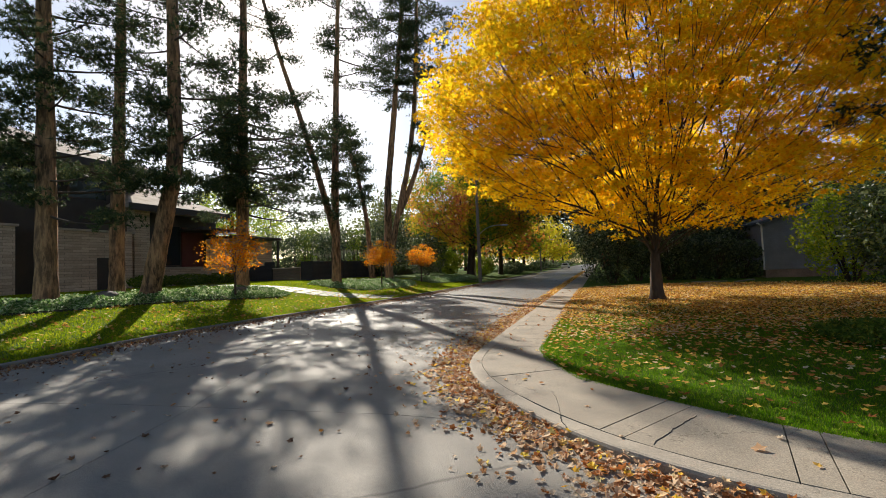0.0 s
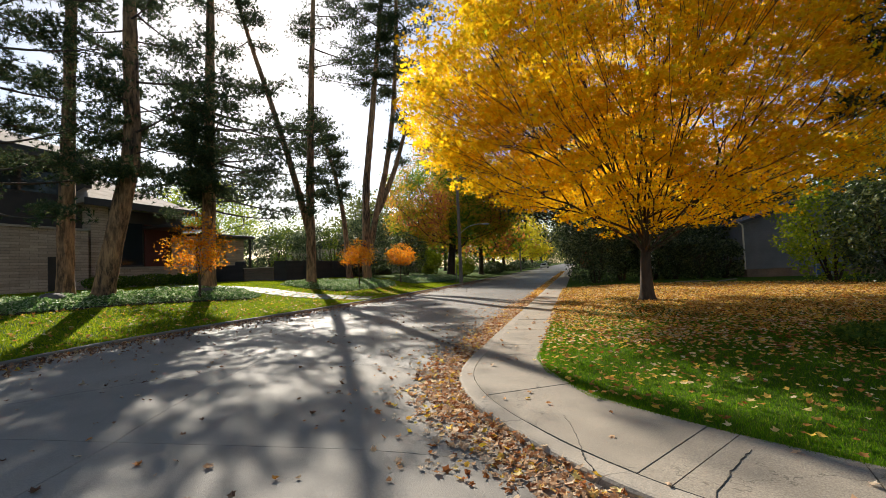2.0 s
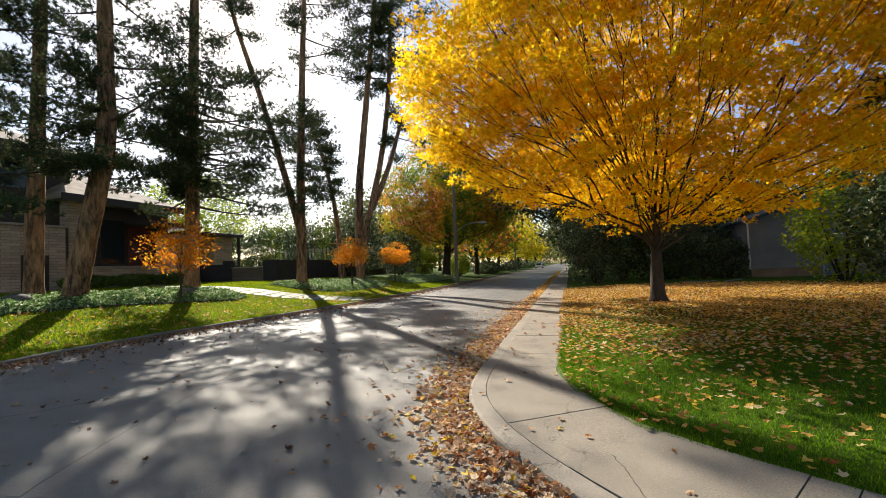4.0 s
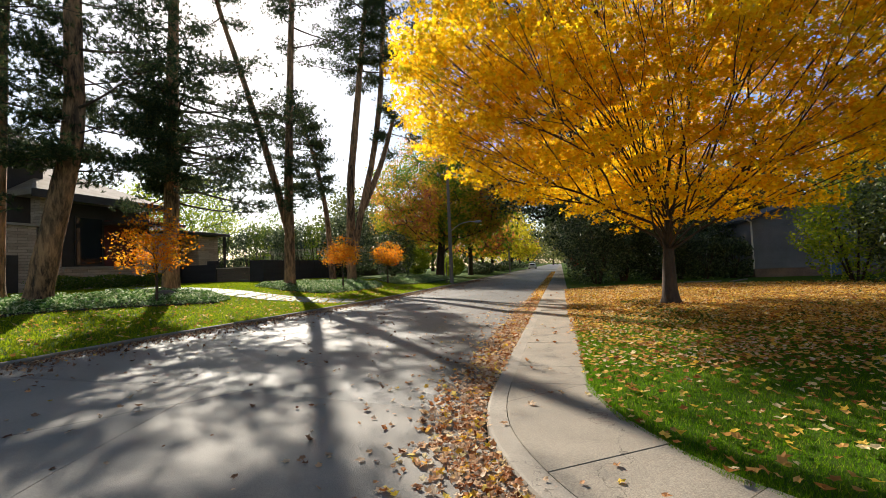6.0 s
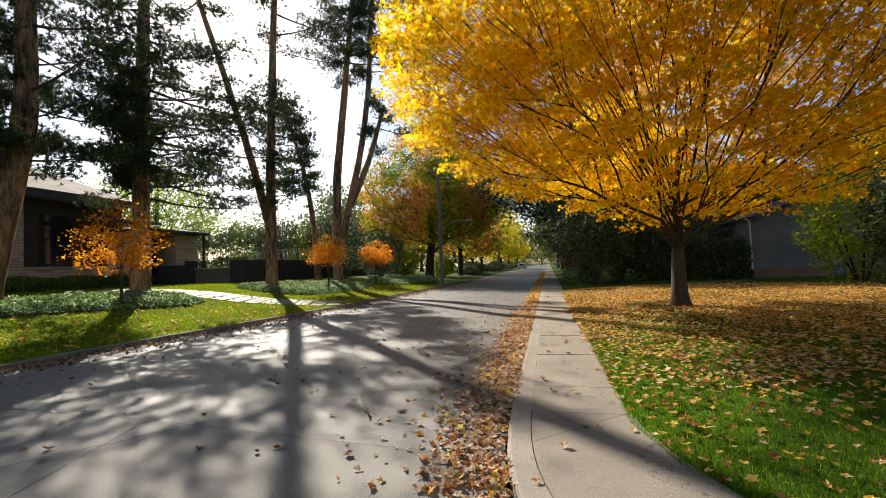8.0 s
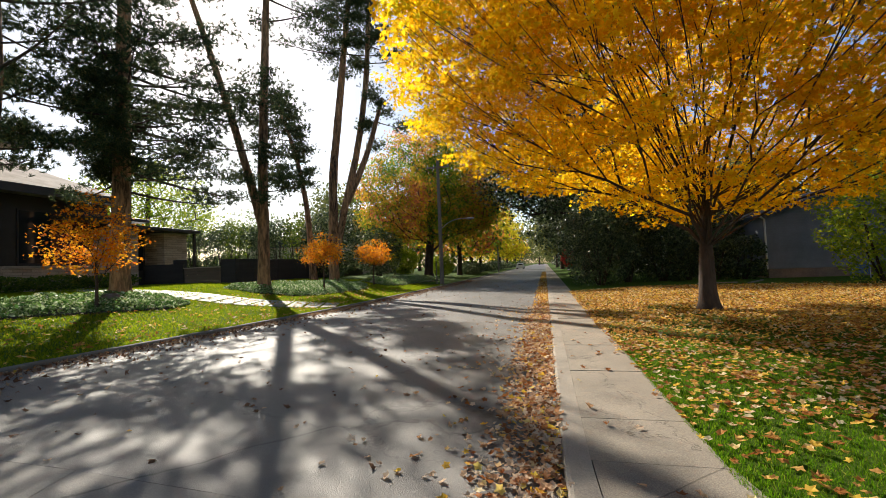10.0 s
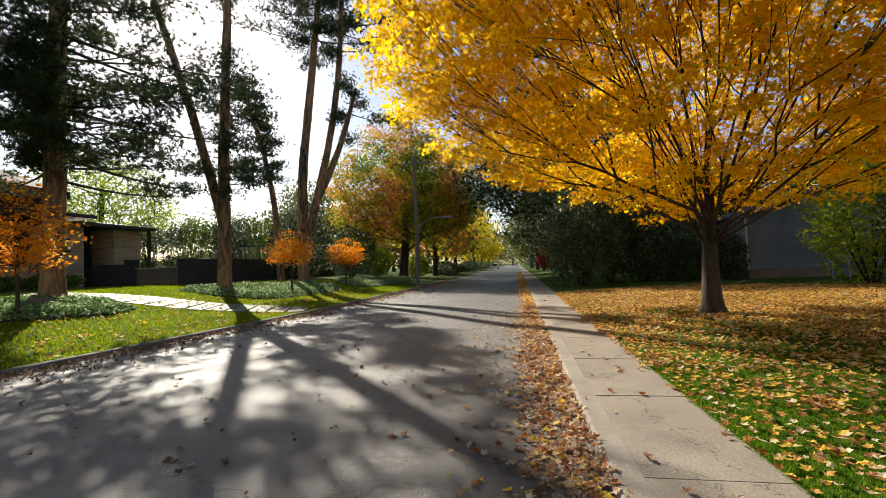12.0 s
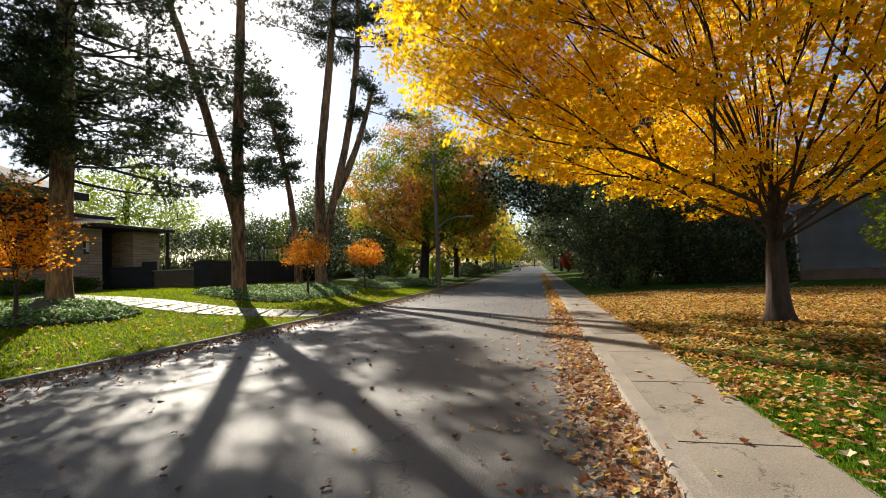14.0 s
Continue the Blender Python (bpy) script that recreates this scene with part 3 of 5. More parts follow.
def crown_targets(n, centre, levels, radii, shell=0.55, squash=None):
    """Points in a crown whose radius changes with height (levels, radii)."""
    out = []
    while len(out) < n:
        z = rng.uniform(levels[0], levels[-1])
        R = np.interp(z, levels, radii)
        if rng.random() > (R / max(radii)) ** 2:
            continue
        a = rng.uniform(0, 2 * np.pi)
        lump = 1 + 0.16 * noise.noise(Vector((math.cos(a) * 2.2, math.sin(a) * 2.2, z * 0.7 + centre[0])))
        r = R * lump * rng.uniform(0, 1) ** shell
        out.append((centre[0] + r * math.cos(a), centre[1] + r * math.sin(a), z))
    return np.array(out)


def broadleaf(name, base, trunk, r0, levels, radii, tips, per_tip, size, mat, label, category="tree", bark=None, shape=KITE, spread=0.45, flat=0.45, r_tip=0.012, shell=0.5, fork=None, group="", arch=0.12, offset=(0, 0), limbs=0, limb_r=4.0, limb_z=9.0, spray=0.0, sides=30, tilt=0.0, outward=0.0, vase=(), stout=0.3):
    t = thing(name, base, label, category, group)
    z0 = base[2]
    pts = smooth_line(np.asarray(trunk, float), 0.4)
    first = int(np.argmin(abs(pts[:, 2] - (fork if fork else 0.7 * pts[-1, 2]))))
    c = (pts[-1][0] + offset[0], pts[-1][1] + offset[1])
    tg = crown_targets(tips, c, levels, radii, shell) - np.zeros(3)
    scaffold = []
    for k in range(limbs):
        a = k * 2.4 + 0.5
        s = (k + 0.5) / limbs
        o = pts[first] + (pts[-1] - pts[first]) * s
        out, up = limb_r * (1.15 - 0.95 * s), o[2] + (limb_z - o[2]) * (0.32 + 0.68 * s)
        d = np.array([math.cos(a), math.sin(a), 0.0])
        scaffold.append(np.array([o, o + d * out * 0.35 + np.array([0, 0, (up - o[2]) * 0.42]), o + d * out * 0.7 + np.array([0, 0, (up - o[2]) * 0.75]), o + d * out + np.array([0, 0, up - o[2]])]))
    for k in range(len(vase)):
        a, rise, far = k * 2.4 + 0.9, *vase[k]
        o = pts[min(len(pts) - 1, first + k % 4)]
        d = np.array([math.cos(a) * math.cos(rise), math.sin(a) * math.cos(rise), math.sin(rise)])
        sag = np.array([0, 0, 0.05 * far])
        scaffold.append(np.array([o, o + d * far * 0.3 - sag, o + d * far * 0.65 - sag, o + d * far]))
    side = (tg[:, :2] - np.array(c)) @ R_WAY
    tg[:, 2] -= tilt * side * np.clip((8.0 - tg[:, 2]) / 4.0, 0, 1)
    P, r, (lv, lf) = grow(pts, first, tg, r_tip=r_tip, arch=arch, scaffold=scaffold, thickest=stout * r0, power=0.40, outward=outward)
    tr = bark_tube("trunk", pts, r0, max(r0 * (0.75 if limbs else 0.45), 0.02), bark or M_BARK, t, sides=sides)
    tagged(piece("branchwork", mesh_of("branchwork", lv, lf, bark or M_BARK, True), t), kind="stuff")
    d = rng.normal(size=(tips * per_tip, 3)) * np.array([spread, spread, spread * 0.45])
    if spray:
        o = tg - np.array([c[0], c[1], 0.0])
        o[:, 2] = 0
        o /= np.linalg.norm(o, axis=1, keepdims=True) + 1e-6
        turn = rng.normal(size=tips) * 0.5
        o = np.stack([o[:, 0] * np.cos(turn) - o[:, 1] * np.sin(turn), o[:, 0] * np.sin(turn) + o[:, 1] * np.cos(turn), np.full(tips, -0.18)], -1)
        w = np.stack([-o[:, 1], o[:, 0], np.zeros(tips)], -1)
        a = rng.uniform(-0.75, 0.55, (tips, per_tip, 1)) * spray
        d = (a * o[:, None] + rng.normal(size=(tips, per_tip, 1)) * w[:, None] * 0.26 * spray * (1.1 - np.abs(a) / spray)
             + rng.normal(size=(tips, per_tip, 1)) * np.array([0, 0, 0.075])).reshape(-1, 3)
    leaves("crown", np.repeat(tg, per_tip, 0) + d, size, mat, shape, flat, t)
    for o in t.children:
        o.location = -Vector(base)
    return t


def ground_at(x, y):
    return float(land(x, y))


# the great yellow maple beside the pavement
mb = (1.9, 17.4, ground_at(1.9, 17.4) - 0.02)
broadleaf("maple_tree", mb, [mb, (1.85, 17.4, 1.2), (1.92, 17.42, 1.9), (1.98, 17.45, 2.9)], 0.225,
          [2.3, 2.8, 3.4, 4.2, 5.2, 7.2, 9, 11.5, 14], [1.1, 2.5, 4.3, 6.4, 7.4, 7.5, 6.8, 5.5, 1.5], 1950, 82, 0.142, M_MAPLE, "tall golden yellow maple in full autumn leaf on the lawn", shape=LOBED, spread=0.42, flat=0.55, fork=1.75, shell=0.36, r_tip=0.0058, arch=0.05, offset=(-0.5, -0.8), spray=1.15, tilt=0.13, outward=1.5, stout=0.52,
          vase=[(radians(20 + 66 * ((k * 0.618) % 1) ** 0.9), 5.2 + 3.6 * ((k * 0.618) % 1)) for k in range(40)])

# young orange maples
for x, y, low, top, rad in ((-15.4, 14.9, 1.1, 3.6, 1.12), (-13.4, 24.9, 1.35, 3.1, 1.0), (-13.6, 32.0, 1.35, 3.1, 1.1)):
    z = ground_at(x, y)
    broadleaf("young_maple", (x, y, z), [(x, y, z), (x + 0.05, y, z + 0.7), (x, y + 0.05, z + 1.3), (x, y, z + 1.6)], 0.042,
              [z + low, z + low + 0.35, z + low + 0.5 * (top - low), z + low + 0.8 * (top - low), z + top], [0.45, rad, rad * 0.95, rad * 0.6, 0.15], 120, 24, 0.105, M_ORANGE, "young maple with bright orange autumn leaves", shape=LOBED, spread=0.19, flat=0.6, r_tip=0.005, fork=z + 1.0, group="young orange maples", limbs=6, limb_r=rad * 0.7, limb_z=z + top * 0.9)


def pine(base, stems, r0, zones, label, turn=0.0, tufts=18):
    """A tall pine: bare stems, and limbs in zones that end in flat pads of needles.
    zones: (stem, lowest and highest limb over the base, limbs, reach, way of the longest limbs in degrees or None)."""
    t = thing("pine_tree", base, label, "pine tree", "tall pines")
    pads, ways, limb, lines = [], [], [], []
    for si, stem in enumerate(stems):
        p = smooth_line(swayed(base, stem), 0.4)
        lines.append(p)
        bark_tube("trunk" if si == 0 else "stem", p, r0 * (1.0 if si == 0 else 0.74), r0 * 0.35, M_BARK_PINE, t, 1.35 if si == 0 else 1.0)
    for si, z_lo, z_hi, count, reach, lean in zones:
        p = lines[si]
        for b in range(count):
            z = base[2] + z_lo + (z_hi - z_lo) * (b + rng.uniform(0, 1)) / count
            o = p[int(np.argmin(abs(p[:, 2] - z)))]
            a = b * 2.4 + turn + rng.uniform(-0.4, 0.4)
            L = reach * rng.uniform(0.5, 1.1)
            if lean is not None:
                L *= 0.65 + 0.5 * math.cos(a - radians(lean))
            L = max(L, 0.6)
            rise = rng.uniform(-0.2, 0.3) * L
            d = np.array([math.cos(a), math.sin(a), 0])
            pts = np.array([o + d * L * k + np.array([0, 0, rise * k + 0.2 * L * (k * k - k)]) for k in np.linspace(0, 1, 7)])
            limb.append(tube_arrays(pts, np.linspace(0.014 + 0.011 * L, 0.009, 7), 6))
            for k in (3, 4, 5, 6):
                c = pts[k]
                for _ in range(2):
                    w = np.array([math.cos(a + rng.normal() * 0.8), math.sin(a + rng.normal() * 0.8), rng.uniform(-0.15, 0.5)])
                    e = c + w * rng.uniform(0.25, 0.8) * (0.4 + 0.2 * L)
                    limb.append(tube_arrays(np.array([c, (c + e) / 2 - np.array([0, 0, 0.05]), e]), np.array([0.014, 0.01, 0.006]), 4))
                    m = int(tufts * rng.uniform(0.5, 1.4))
                    pads.append(e + rng.normal(size=(m, 3)) * np.array([0.27, 0.27, 0.13]))
                    ww = rng.normal(size=(m, 3)) * 0.5 + w * 0.5 + np.array([0, 0, 0.45])
                    ways.append(ww / np.linalg.norm(ww, axis=1, keepdims=True))
    v, f = join_arrays(limb)
    tagged(piece("branchwork", mesh_of("branchwork", v, f, M_BARK, True), t), kind="stuff")
    needles("crown", np.concatenate(pads), np.concatenate(ways), 0.155, 0.014, 15, M_NEEDLE, t)
    for o in t.children:
        o.location = -Vector(base)
    return t


def gz(x, y):
    return (x, y, ground_at(x, y) - 0.05)


TALL = "tall pine with furrowed brown bark in a planted bed"
pine(gz(-18.1, 9.3), [[(0, 0), (0, 6), (-0.1, 12), (0, 20)]], 0.33, [(0, 3.2, 11.0, 32, 3.3, 20), (0, 11.5, 18, 9, 2.6, None)], TALL, 0.4)
pine(gz(-19.35, 12.4), [[(0, 0), (0.15, 6), (0.35, 13), (0.4, 20)]], 0.29, [(0, 4.8, 10, 14, 2.2, None), (0, 10.5, 19, 18, 2.9, None)], TALL, 1.4)
pine(gz(-17.5, 12.5), [[(0, 0), (0.45, 2.3), (1.0, 4.6), (1.2, 5.6), (1.15, 8), (1.1, 19)]], 0.36, [(0, 3.9, 8.5, 22, 3.0, 20), (0, 9, 18, 22, 2.9, None)], "tall pine with a crooked leaning trunk", 2.2)
pine(gz(-17.4, 17.3), [[(0, 0), (0.15, 7), (0.35, 14), (0.4, 20)]], 0.33, [(0, 3.9, 10.6, 30, 4.2, 20), (0, 4.6, 9.0, 24, 4.6, 62), (0, 4.2, 7.6, 12, 5.4, 78), (0, 10.4, 12.6, 4, 2.6, None), (0, 14, 20, 6, 3.0, None)], TALL, 0.9, 20)
pine(gz(-15.52, 22.98), [[(0, 0), (0.05, 6), (0.35, 13), (0.75, 21)], [(0.0, 3.0), (-0.4, 4.8), (-1.2, 8.0), (-2.3, 11.8), (-3.35, 15.2), (-4.2, 18.6)]], 0.28, [(0, 4.8, 6.4, 7, 1.6, None), (0, 7.8, 10.2, 7, 1.5, None), (0, 13.2, 16.5, 7, 3.3, 15), (0, 16.5, 20.5, 8, 3.0, None), (1, 14.5, 18.4, 8, 2.6, 160)], "tall twin-stemmed pine at the edge of a planted bed", 0.1)
pine(gz(-15.3, 29.7), [[(0, 0), (0.0, 3), (0.1, 7), (0.8, 13), (1.6, 20), (1.9, 25)], [(0.2, 2.0), (0.8, 5.0), (1.7, 8.5), (2.4, 13), (2.8, 19), (3.0, 24)], [(0.9, 5.2), (1.9, 7.2), (2.7, 9.5), (3.4, 12)]], 0.32, [(0, 14.0, 24.5, 36, 3.8, 75), (1, 13.5, 23.5, 30, 4.2, 40), (0, 14.5, 21, 20, 4.0, 215), (2, 9.5, 12, 7, 2.2, 50)], "old pine with several tall bare stems", 1.9)
pine(gz(-17.8, 31.5), [[(0, 0), (-0.3, 5), (-1.0, 9), (-2.2, 12.6), (-2.3, 13.3)]], 0.24, [(0, 6.5, 12.0, 30, 2.4, 200), (0, 12.0, 13.0, 6, 1.6, 200)], "tall pine with a leaning trunk", 2.9)


def bush(name, x, y, radii, height, n, size, mat, label, category="shrub", shape=KITE, group="", lift=0.0, flat=0.2, low=0.0, lumps=0.25, boxy=False):
    """A leafy shrub: short stems inside and an uneven mass of leaves outside."""
    z = ground_at(x, y)
    t = thing(name, (x, y, z), label, category, group)
    u = rng.normal(size=(n, 3))
    u /= np.linalg.norm(u, axis=1, keepdims=True)
    r = rng.uniform(0, 1, n) ** 0.22
    lump = np.array([1 + lumps * noise.noise(Vector((q[0] * 2.4 + x, q[1] * 2.4 + y, q[2] * 2.4))) + 0.1 * noise.noise(Vector((q[0] * 7, q[1] * 7 + x, q[2] * 7))) for q in u])
    if boxy:
        u = np.sign(u) * np.abs(u) ** 0.6
    c = u * (r * lump)[:, None] * np.array([radii[0], radii[1], height / 2]) + np.array([0, 0, height / 2 + lift])
    c = c[c[:, 2] > low]
    leaves("foliage", c, size, mat, shape, flat, t)
    stems = []
    for k in range(7):
        a = k * 0.9
        e = np.array([math.cos(a) * radii[0] * 0.5, math.sin(a) * radii[1] * 0.5, height * 0.6 + lift])
        stems.append(tube_arrays(np.array([(e[0] * 0.15, e[1] * 0.15, -0.05), e * np.array([0.6, 0.6, 0.5]), e]), np.array([0.05, 0.04, 0.015]) * min(1, height / 2.5), 5))
    v, f = join_arrays(stems)
    tagged(piece("branchwork", mesh_of("branchwork", v, f, M_BARK, True), t), kind="stuff")
    return t


# right side: evergreen by the pavement, hedge, shrubs
bush("evergreen_shrub", 0.7, 30.0, (2.1, 2.2), 5.2, 13000, 0.14, M_DARKGREEN, "large dark evergreen shrub beside the pavement", lumps=0.5)
bush("evergreen_shrub", 2.4, 31.6, (1.9, 1.8), 6.8, 11000, 0.15, M_DARKGREEN, "tall ragged evergreen shrub behind the pavement", lumps=0.5)
bush("evergreen_shrub", 4.3, 31.8, (2.0, 1.7), 4.4, 8000, 0.17, M_DARKGREEN, "large dark evergreen shrub behind the lawn")
for k in range(3):
    bush("hedge", 5.6 + 1.35 * k, 31.6 - 0.12 * k, (0.95, 0.9), 2.5 + 0.2 * math.sin(k * 2.1), 3200, 0.15, M_DARKGREEN, "dark clipped hedge shrub at the back of the lawn", "hedge", group="back hedge", boxy=True)
bush("evergreen_shrub", 8.0, 34.6, (1.6, 1.8), 4.6, 5000, 0.17, M_DARKGREEN, "dark evergreen shrub beside the grey house", lumps=0.5)
bush("evergreen_shrub", 7.6, 38.4, (1.8, 2.0), 5.2, 5000, 0.18, M_DARKGREEN, "tall dark evergreen shrub beside the grey house", lumps=0.5)
bush("leafy_shrub", 11.2, 25.8, (2.2, 1.8), 4.5, 6500, 0.16, M_LIME, "tall yellow-green leafy shrub in front of the grey house", lift=0.2, lumps=0.7)
bush("leafy_shrub", 12.2, 23.2, (2.2, 2.0), 5.6, 8000, 0.18, M_DARKGREEN, "tall dark green shrub at the side of the lawn")
bush("low_juniper", 4.5, 9.2, (1.1, 0.8), 0.4, 4500, 0.07, M_GREEN, "low dark green spreading juniper on the lawn")


def spruce(base, height, reach, z0, label):
    t = thing("spruce_tree", base, label, "spruce tree")
    p = np.array([(base[0], base[1], base[2] + h) for h in np.linspace(0, height, 12)])
    bark_tube("trunk", p, 0.3, 0.04, M_BARK, t)
    limb, pads, ways = [], [], []
    for b in range(90):
        s = (b + rng.uniform(0, 1)) / 90
        z = base[2] + z0 + (height - z0) * s
        a = b * 2.399 + rng.uniform(-0.3, 0.3)
        L = reach * (1 - s) ** 0.8 * rng.uniform(0.75, 1.1) + 0.2
        d = np.array([math.cos(a), math.sin(a), 0])
        o = np.array([base[0], base[1], z])
        pts = np.array([o + d * L * k - np.array([0, 0, 0.32 * L * math.sin(k * 1.7) - 0.1 * L * k * k]) for k in np.linspace(0, 1, 7)])
        limb.append(tube_arrays(pts, np.linspace(0.03 + 0.006 * L, 0.008, 7), 5))
        m = int(26 * L)
        k = rng.uniform(0.2, 1.0, m)
        c = np.stack([np.interp(k, np.linspace(0, 1, 7), pts[:, i]) for i in range(3)], -1)
        side = np.array([-d[1], d[0], 0])
        c += side * rng.normal(size=(m, 1)) * 0.3 * (1.15 - k)[:, None] * min(L, 2.5) - np.array([0, 0, 1]) * rng.uniform(0, 0.45, (m, 1))
        pads.append(c)
        w = d * 0.6 + rng.normal(size=(m, 3)) * 0.3 + np.array([0, 0, -0.45])
        ways.append(w / np.linalg.norm(w, axis=1, keepdims=True))
    v, f = join_arrays(limb)
    tagged(piece("branchwork", mesh_of("branchwork", v, f, M_BARK, True), t), kind="stuff")
    needles("crown", np.concatenate(pads), np.concatenate(ways), 0.3, 0.02, 12, M_NEEDLE, t)
    for o in t.children:
        o.location = -Vector(base)
    return t


spruce((9.3, 11.2, ground_at(9.3, 11.2)), 19, 4.7, 6.0, "dark green spruce with drooping boughs at the lawn's side")

# left side, beyond the drive
bush("evergreen_shrub", -19.0, 36.5, (2.6, 2.4), 5.6, 9000, 0.18, M_DARKGREEN, "broad dark evergreen behind the fence")
bush("evergreen_shrub", -16.8, 41.0, (2.2, 2.0), 4.2, 6000, 0.18, M_DARKGREEN, "broad dark evergreen by the fence")
for k in range(10):
    bush("hedge", -34.0 + 1.35 * k, 35.6 + 0.2 * math.sin(k * 2.3), (0.95, 0.9), 4.6 + 0.35 * math.sin(k * 1.7), 2600, 0.16, M_GREEN if k % 4 == 1 else M_DARKGREEN, "tall green hedge shrub behind the dark fence", "hedge", group="fence hedge", boxy=True)
bush("leafy_shrub", -16.6, 47.5, (1.6, 1.6), 2.7, 5000, 0.17, M_LIME, "bright yellow-green rounded shrub")
bush("leafy_shrub", -13.3, 50.5, (1.4, 1.5), 2.3, 4000, 0.17, M_LIME, "bright yellow-green rounded shrub by the road")
bush("leafy_shrub", -11.8, 62.0, (2.0, 3.5), 1.6, 4000, 0.17, M_DARKGREEN, "low dark shrub along the verge")
for k in range(16):
    y = 66 + 9.5 * k
    bush("verge_shrub", -13.2 - 1.2 * math.sin(k * 1.9), y, (1.6, 4.2), 1.5 + 0.5 * math.sin(k * 2.7), 900, 0.4, M_GREEN if k % 3 == 1 else M_DARKGREEN, "dark shrub along the verge of the road", group="verge shrubs")
    bush("verge_shrub", 3.4 + 1.2 * math.sin(k * 2.3), y + 3, (2.2, 4.2), 2.8 + 0.9 * math.sin(k * 1.7), 900, 0.4, M_DARKGREEN if k % 3 else M_BACK, "dark shrub along the verge of the road", group="verge shrubs")
for k in range(9):
    bush("verge_shrub", -34 + 7.5 * k, 236 + 4 * math.sin(k * 1.9), (5.5, 3.0), 7.5 + math.sin(k * 2.9), 1500, 0.6, M_BACK if k % 2 else M_GREEN, "tall shrubs closing the far end of the road", group="far shrubs")
for k in range(12):
    bush("verge_shrub", -18.5 - 6.5 * k, 70 + 3 * math.sin(k * 2.1), (4.2, 2.2), 3.4 + 0.8 * math.sin(k * 1.3), 900, 0.42, M_DARKGREEN if k % 2 else M_GREEN, "dark shrub at the back of the gardens", group="garden shrubs")
    bush("verge_shrub", 8.5 + 6.5 * k, 66 + 3 * math.sin(k * 1.7), (4.2, 2.2), 3.6 + 0.8 * math.sin(k * 2.3), 900, 0.42, M_DARKGREEN, "dark shrub at the back of the gardens", group="garden shrubs")

tz = ground_at(-13.6, 46)
broadleaf("roadside_tree", (-13.6, 46, tz), [(-13.6, 46, tz), (-13.5, 46, tz + 1.5), (-13.3, 46, 3.2), (-13.2, 46, 5.5), (-13.4, 46.2, 8)], 0.42, [3.7, 5.0, 7.2, 11, 16.5], [2.6, 6.0, 7.4, 6.6, 1.5], 820, 70, 0.225, M_TURNING, "broad roadside tree with leaves turning from green to red", spread=0.55, r_tip=0.02, fork=2.6, flat=0.35, limbs=7, limb_r=3.5, limb_z=9.5)

# distant trees on both sides of the road
FAR = [(3.2, 52, 15, 6.0, M_DARKGREEN), (-13, 68, 14, 5.0, M_TURNING), (-14, 84, 15, 5.5, M_YELLOWGREEN), (-12.5, 104, 15, 5.5, M_YELLOWGREEN), (-13, 130, 16, 6, M_TURNING), (-13, 165, 16, 7, M_BACK),
       (1.0, 42.5, 18, 8.8, M_DARKGREEN), (-12.6, 57, 17, 6.4, M_TURNING), (4.0, 60, 15, 6.0, M_DARKGREEN), (0.6, 82, 15, 6.4, M_BACK), (0.4, 108, 15, 6.6, M_BACK), (2.0, 140, 16, 6, M_BACK), (1.5, 180, 16, 7, M_BACK),
       (-30, 60, 13, 6.5, M_BACK), (-50, 48, 16, 7.5, M_LIME), (-24, 78, 13, 6.0, M_TURNING), (-36, 88, 14, 8.0, M_BACK), (-55, 75, 13, 8.0, M_GREEN), (-5, 225, 14, 10, M_BACK),
       (14, 46, 11, 5.5, M_BACK), (24, 44, 12, 6.0, M_GREEN), (19, 62, 14, 7.0, M_BACK), (34, 36, 12, 6.0, M_TURNING), (24, 24, 13, 5.5, M_DARKGREEN), (9, 52, 13, 6.0, M_DARKGREEN), (20, 34, 12, 5.0, M_GREEN), (-22, 110, 16, 8, M_BACK), (14, 90, 15, 7.5, M_BACK), (-48, 240, 18, 12, M_BACK), (-26, 235, 17, 11, M_GREEN), (16, 240, 18, 12, M_BACK), (38, 210, 17, 11, M_GREEN), (-16, 200, 13, 7, M_YELLOWGREEN), (5, 205, 13, 6, M_BACK), (34, 120, 16, 9, M_BACK), (-44, 130, 16, 9, M_GREEN)]
for x, y, h, rad, mat in FAR:
    z = ground_at(x, y) - 0.05
    kind = {M_TURNING: "leaves turning red and gold", M_YELLOWGREEN: "yellow autumn leaves", M_BACK: "fading green leaves", M_LIME: "yellow-green leaves", M_GREEN: "green leaves", M_DARKGREEN: "dense dark green leaves"}[mat]
    low = 5.2 if y == 42.5 else 1.9 if mat is M_DARKGREEN else 2.6
    broadleaf("roadside_tree", (x, y, z), [(x, y, z), (x + 0.1, y, z + 2), (x, y, z + 4.5), (x + 0.2, y, z + h * 0.7)], 0.3, [z + low, z + low + 1.8, z + h * 0.5, z + h * 0.8, z + h], [rad * 0.5, rad * 0.95, rad, rad * 0.7, 0.8], (90 if y > 100 else 800 if y == 42.5 else 420 if y == 48 else 260 if mat is M_DARKGREEN else 170), (28 if y > 100 else 44 if mat is M_DARKGREEN else 34), (0.72 if y > 100 else 0.27 if y == 42.5 else 0.33 if y == 48 else 0.36 if mat is M_DARKGREEN else 0.46), mat, "tall street tree with " + kind, spread=0.95, r_tip=0.03, fork=z + 2.6, flat=0.3, limbs=5, limb_r=rad * 0.5, limb_z=z + h * 0.8, sides=9)


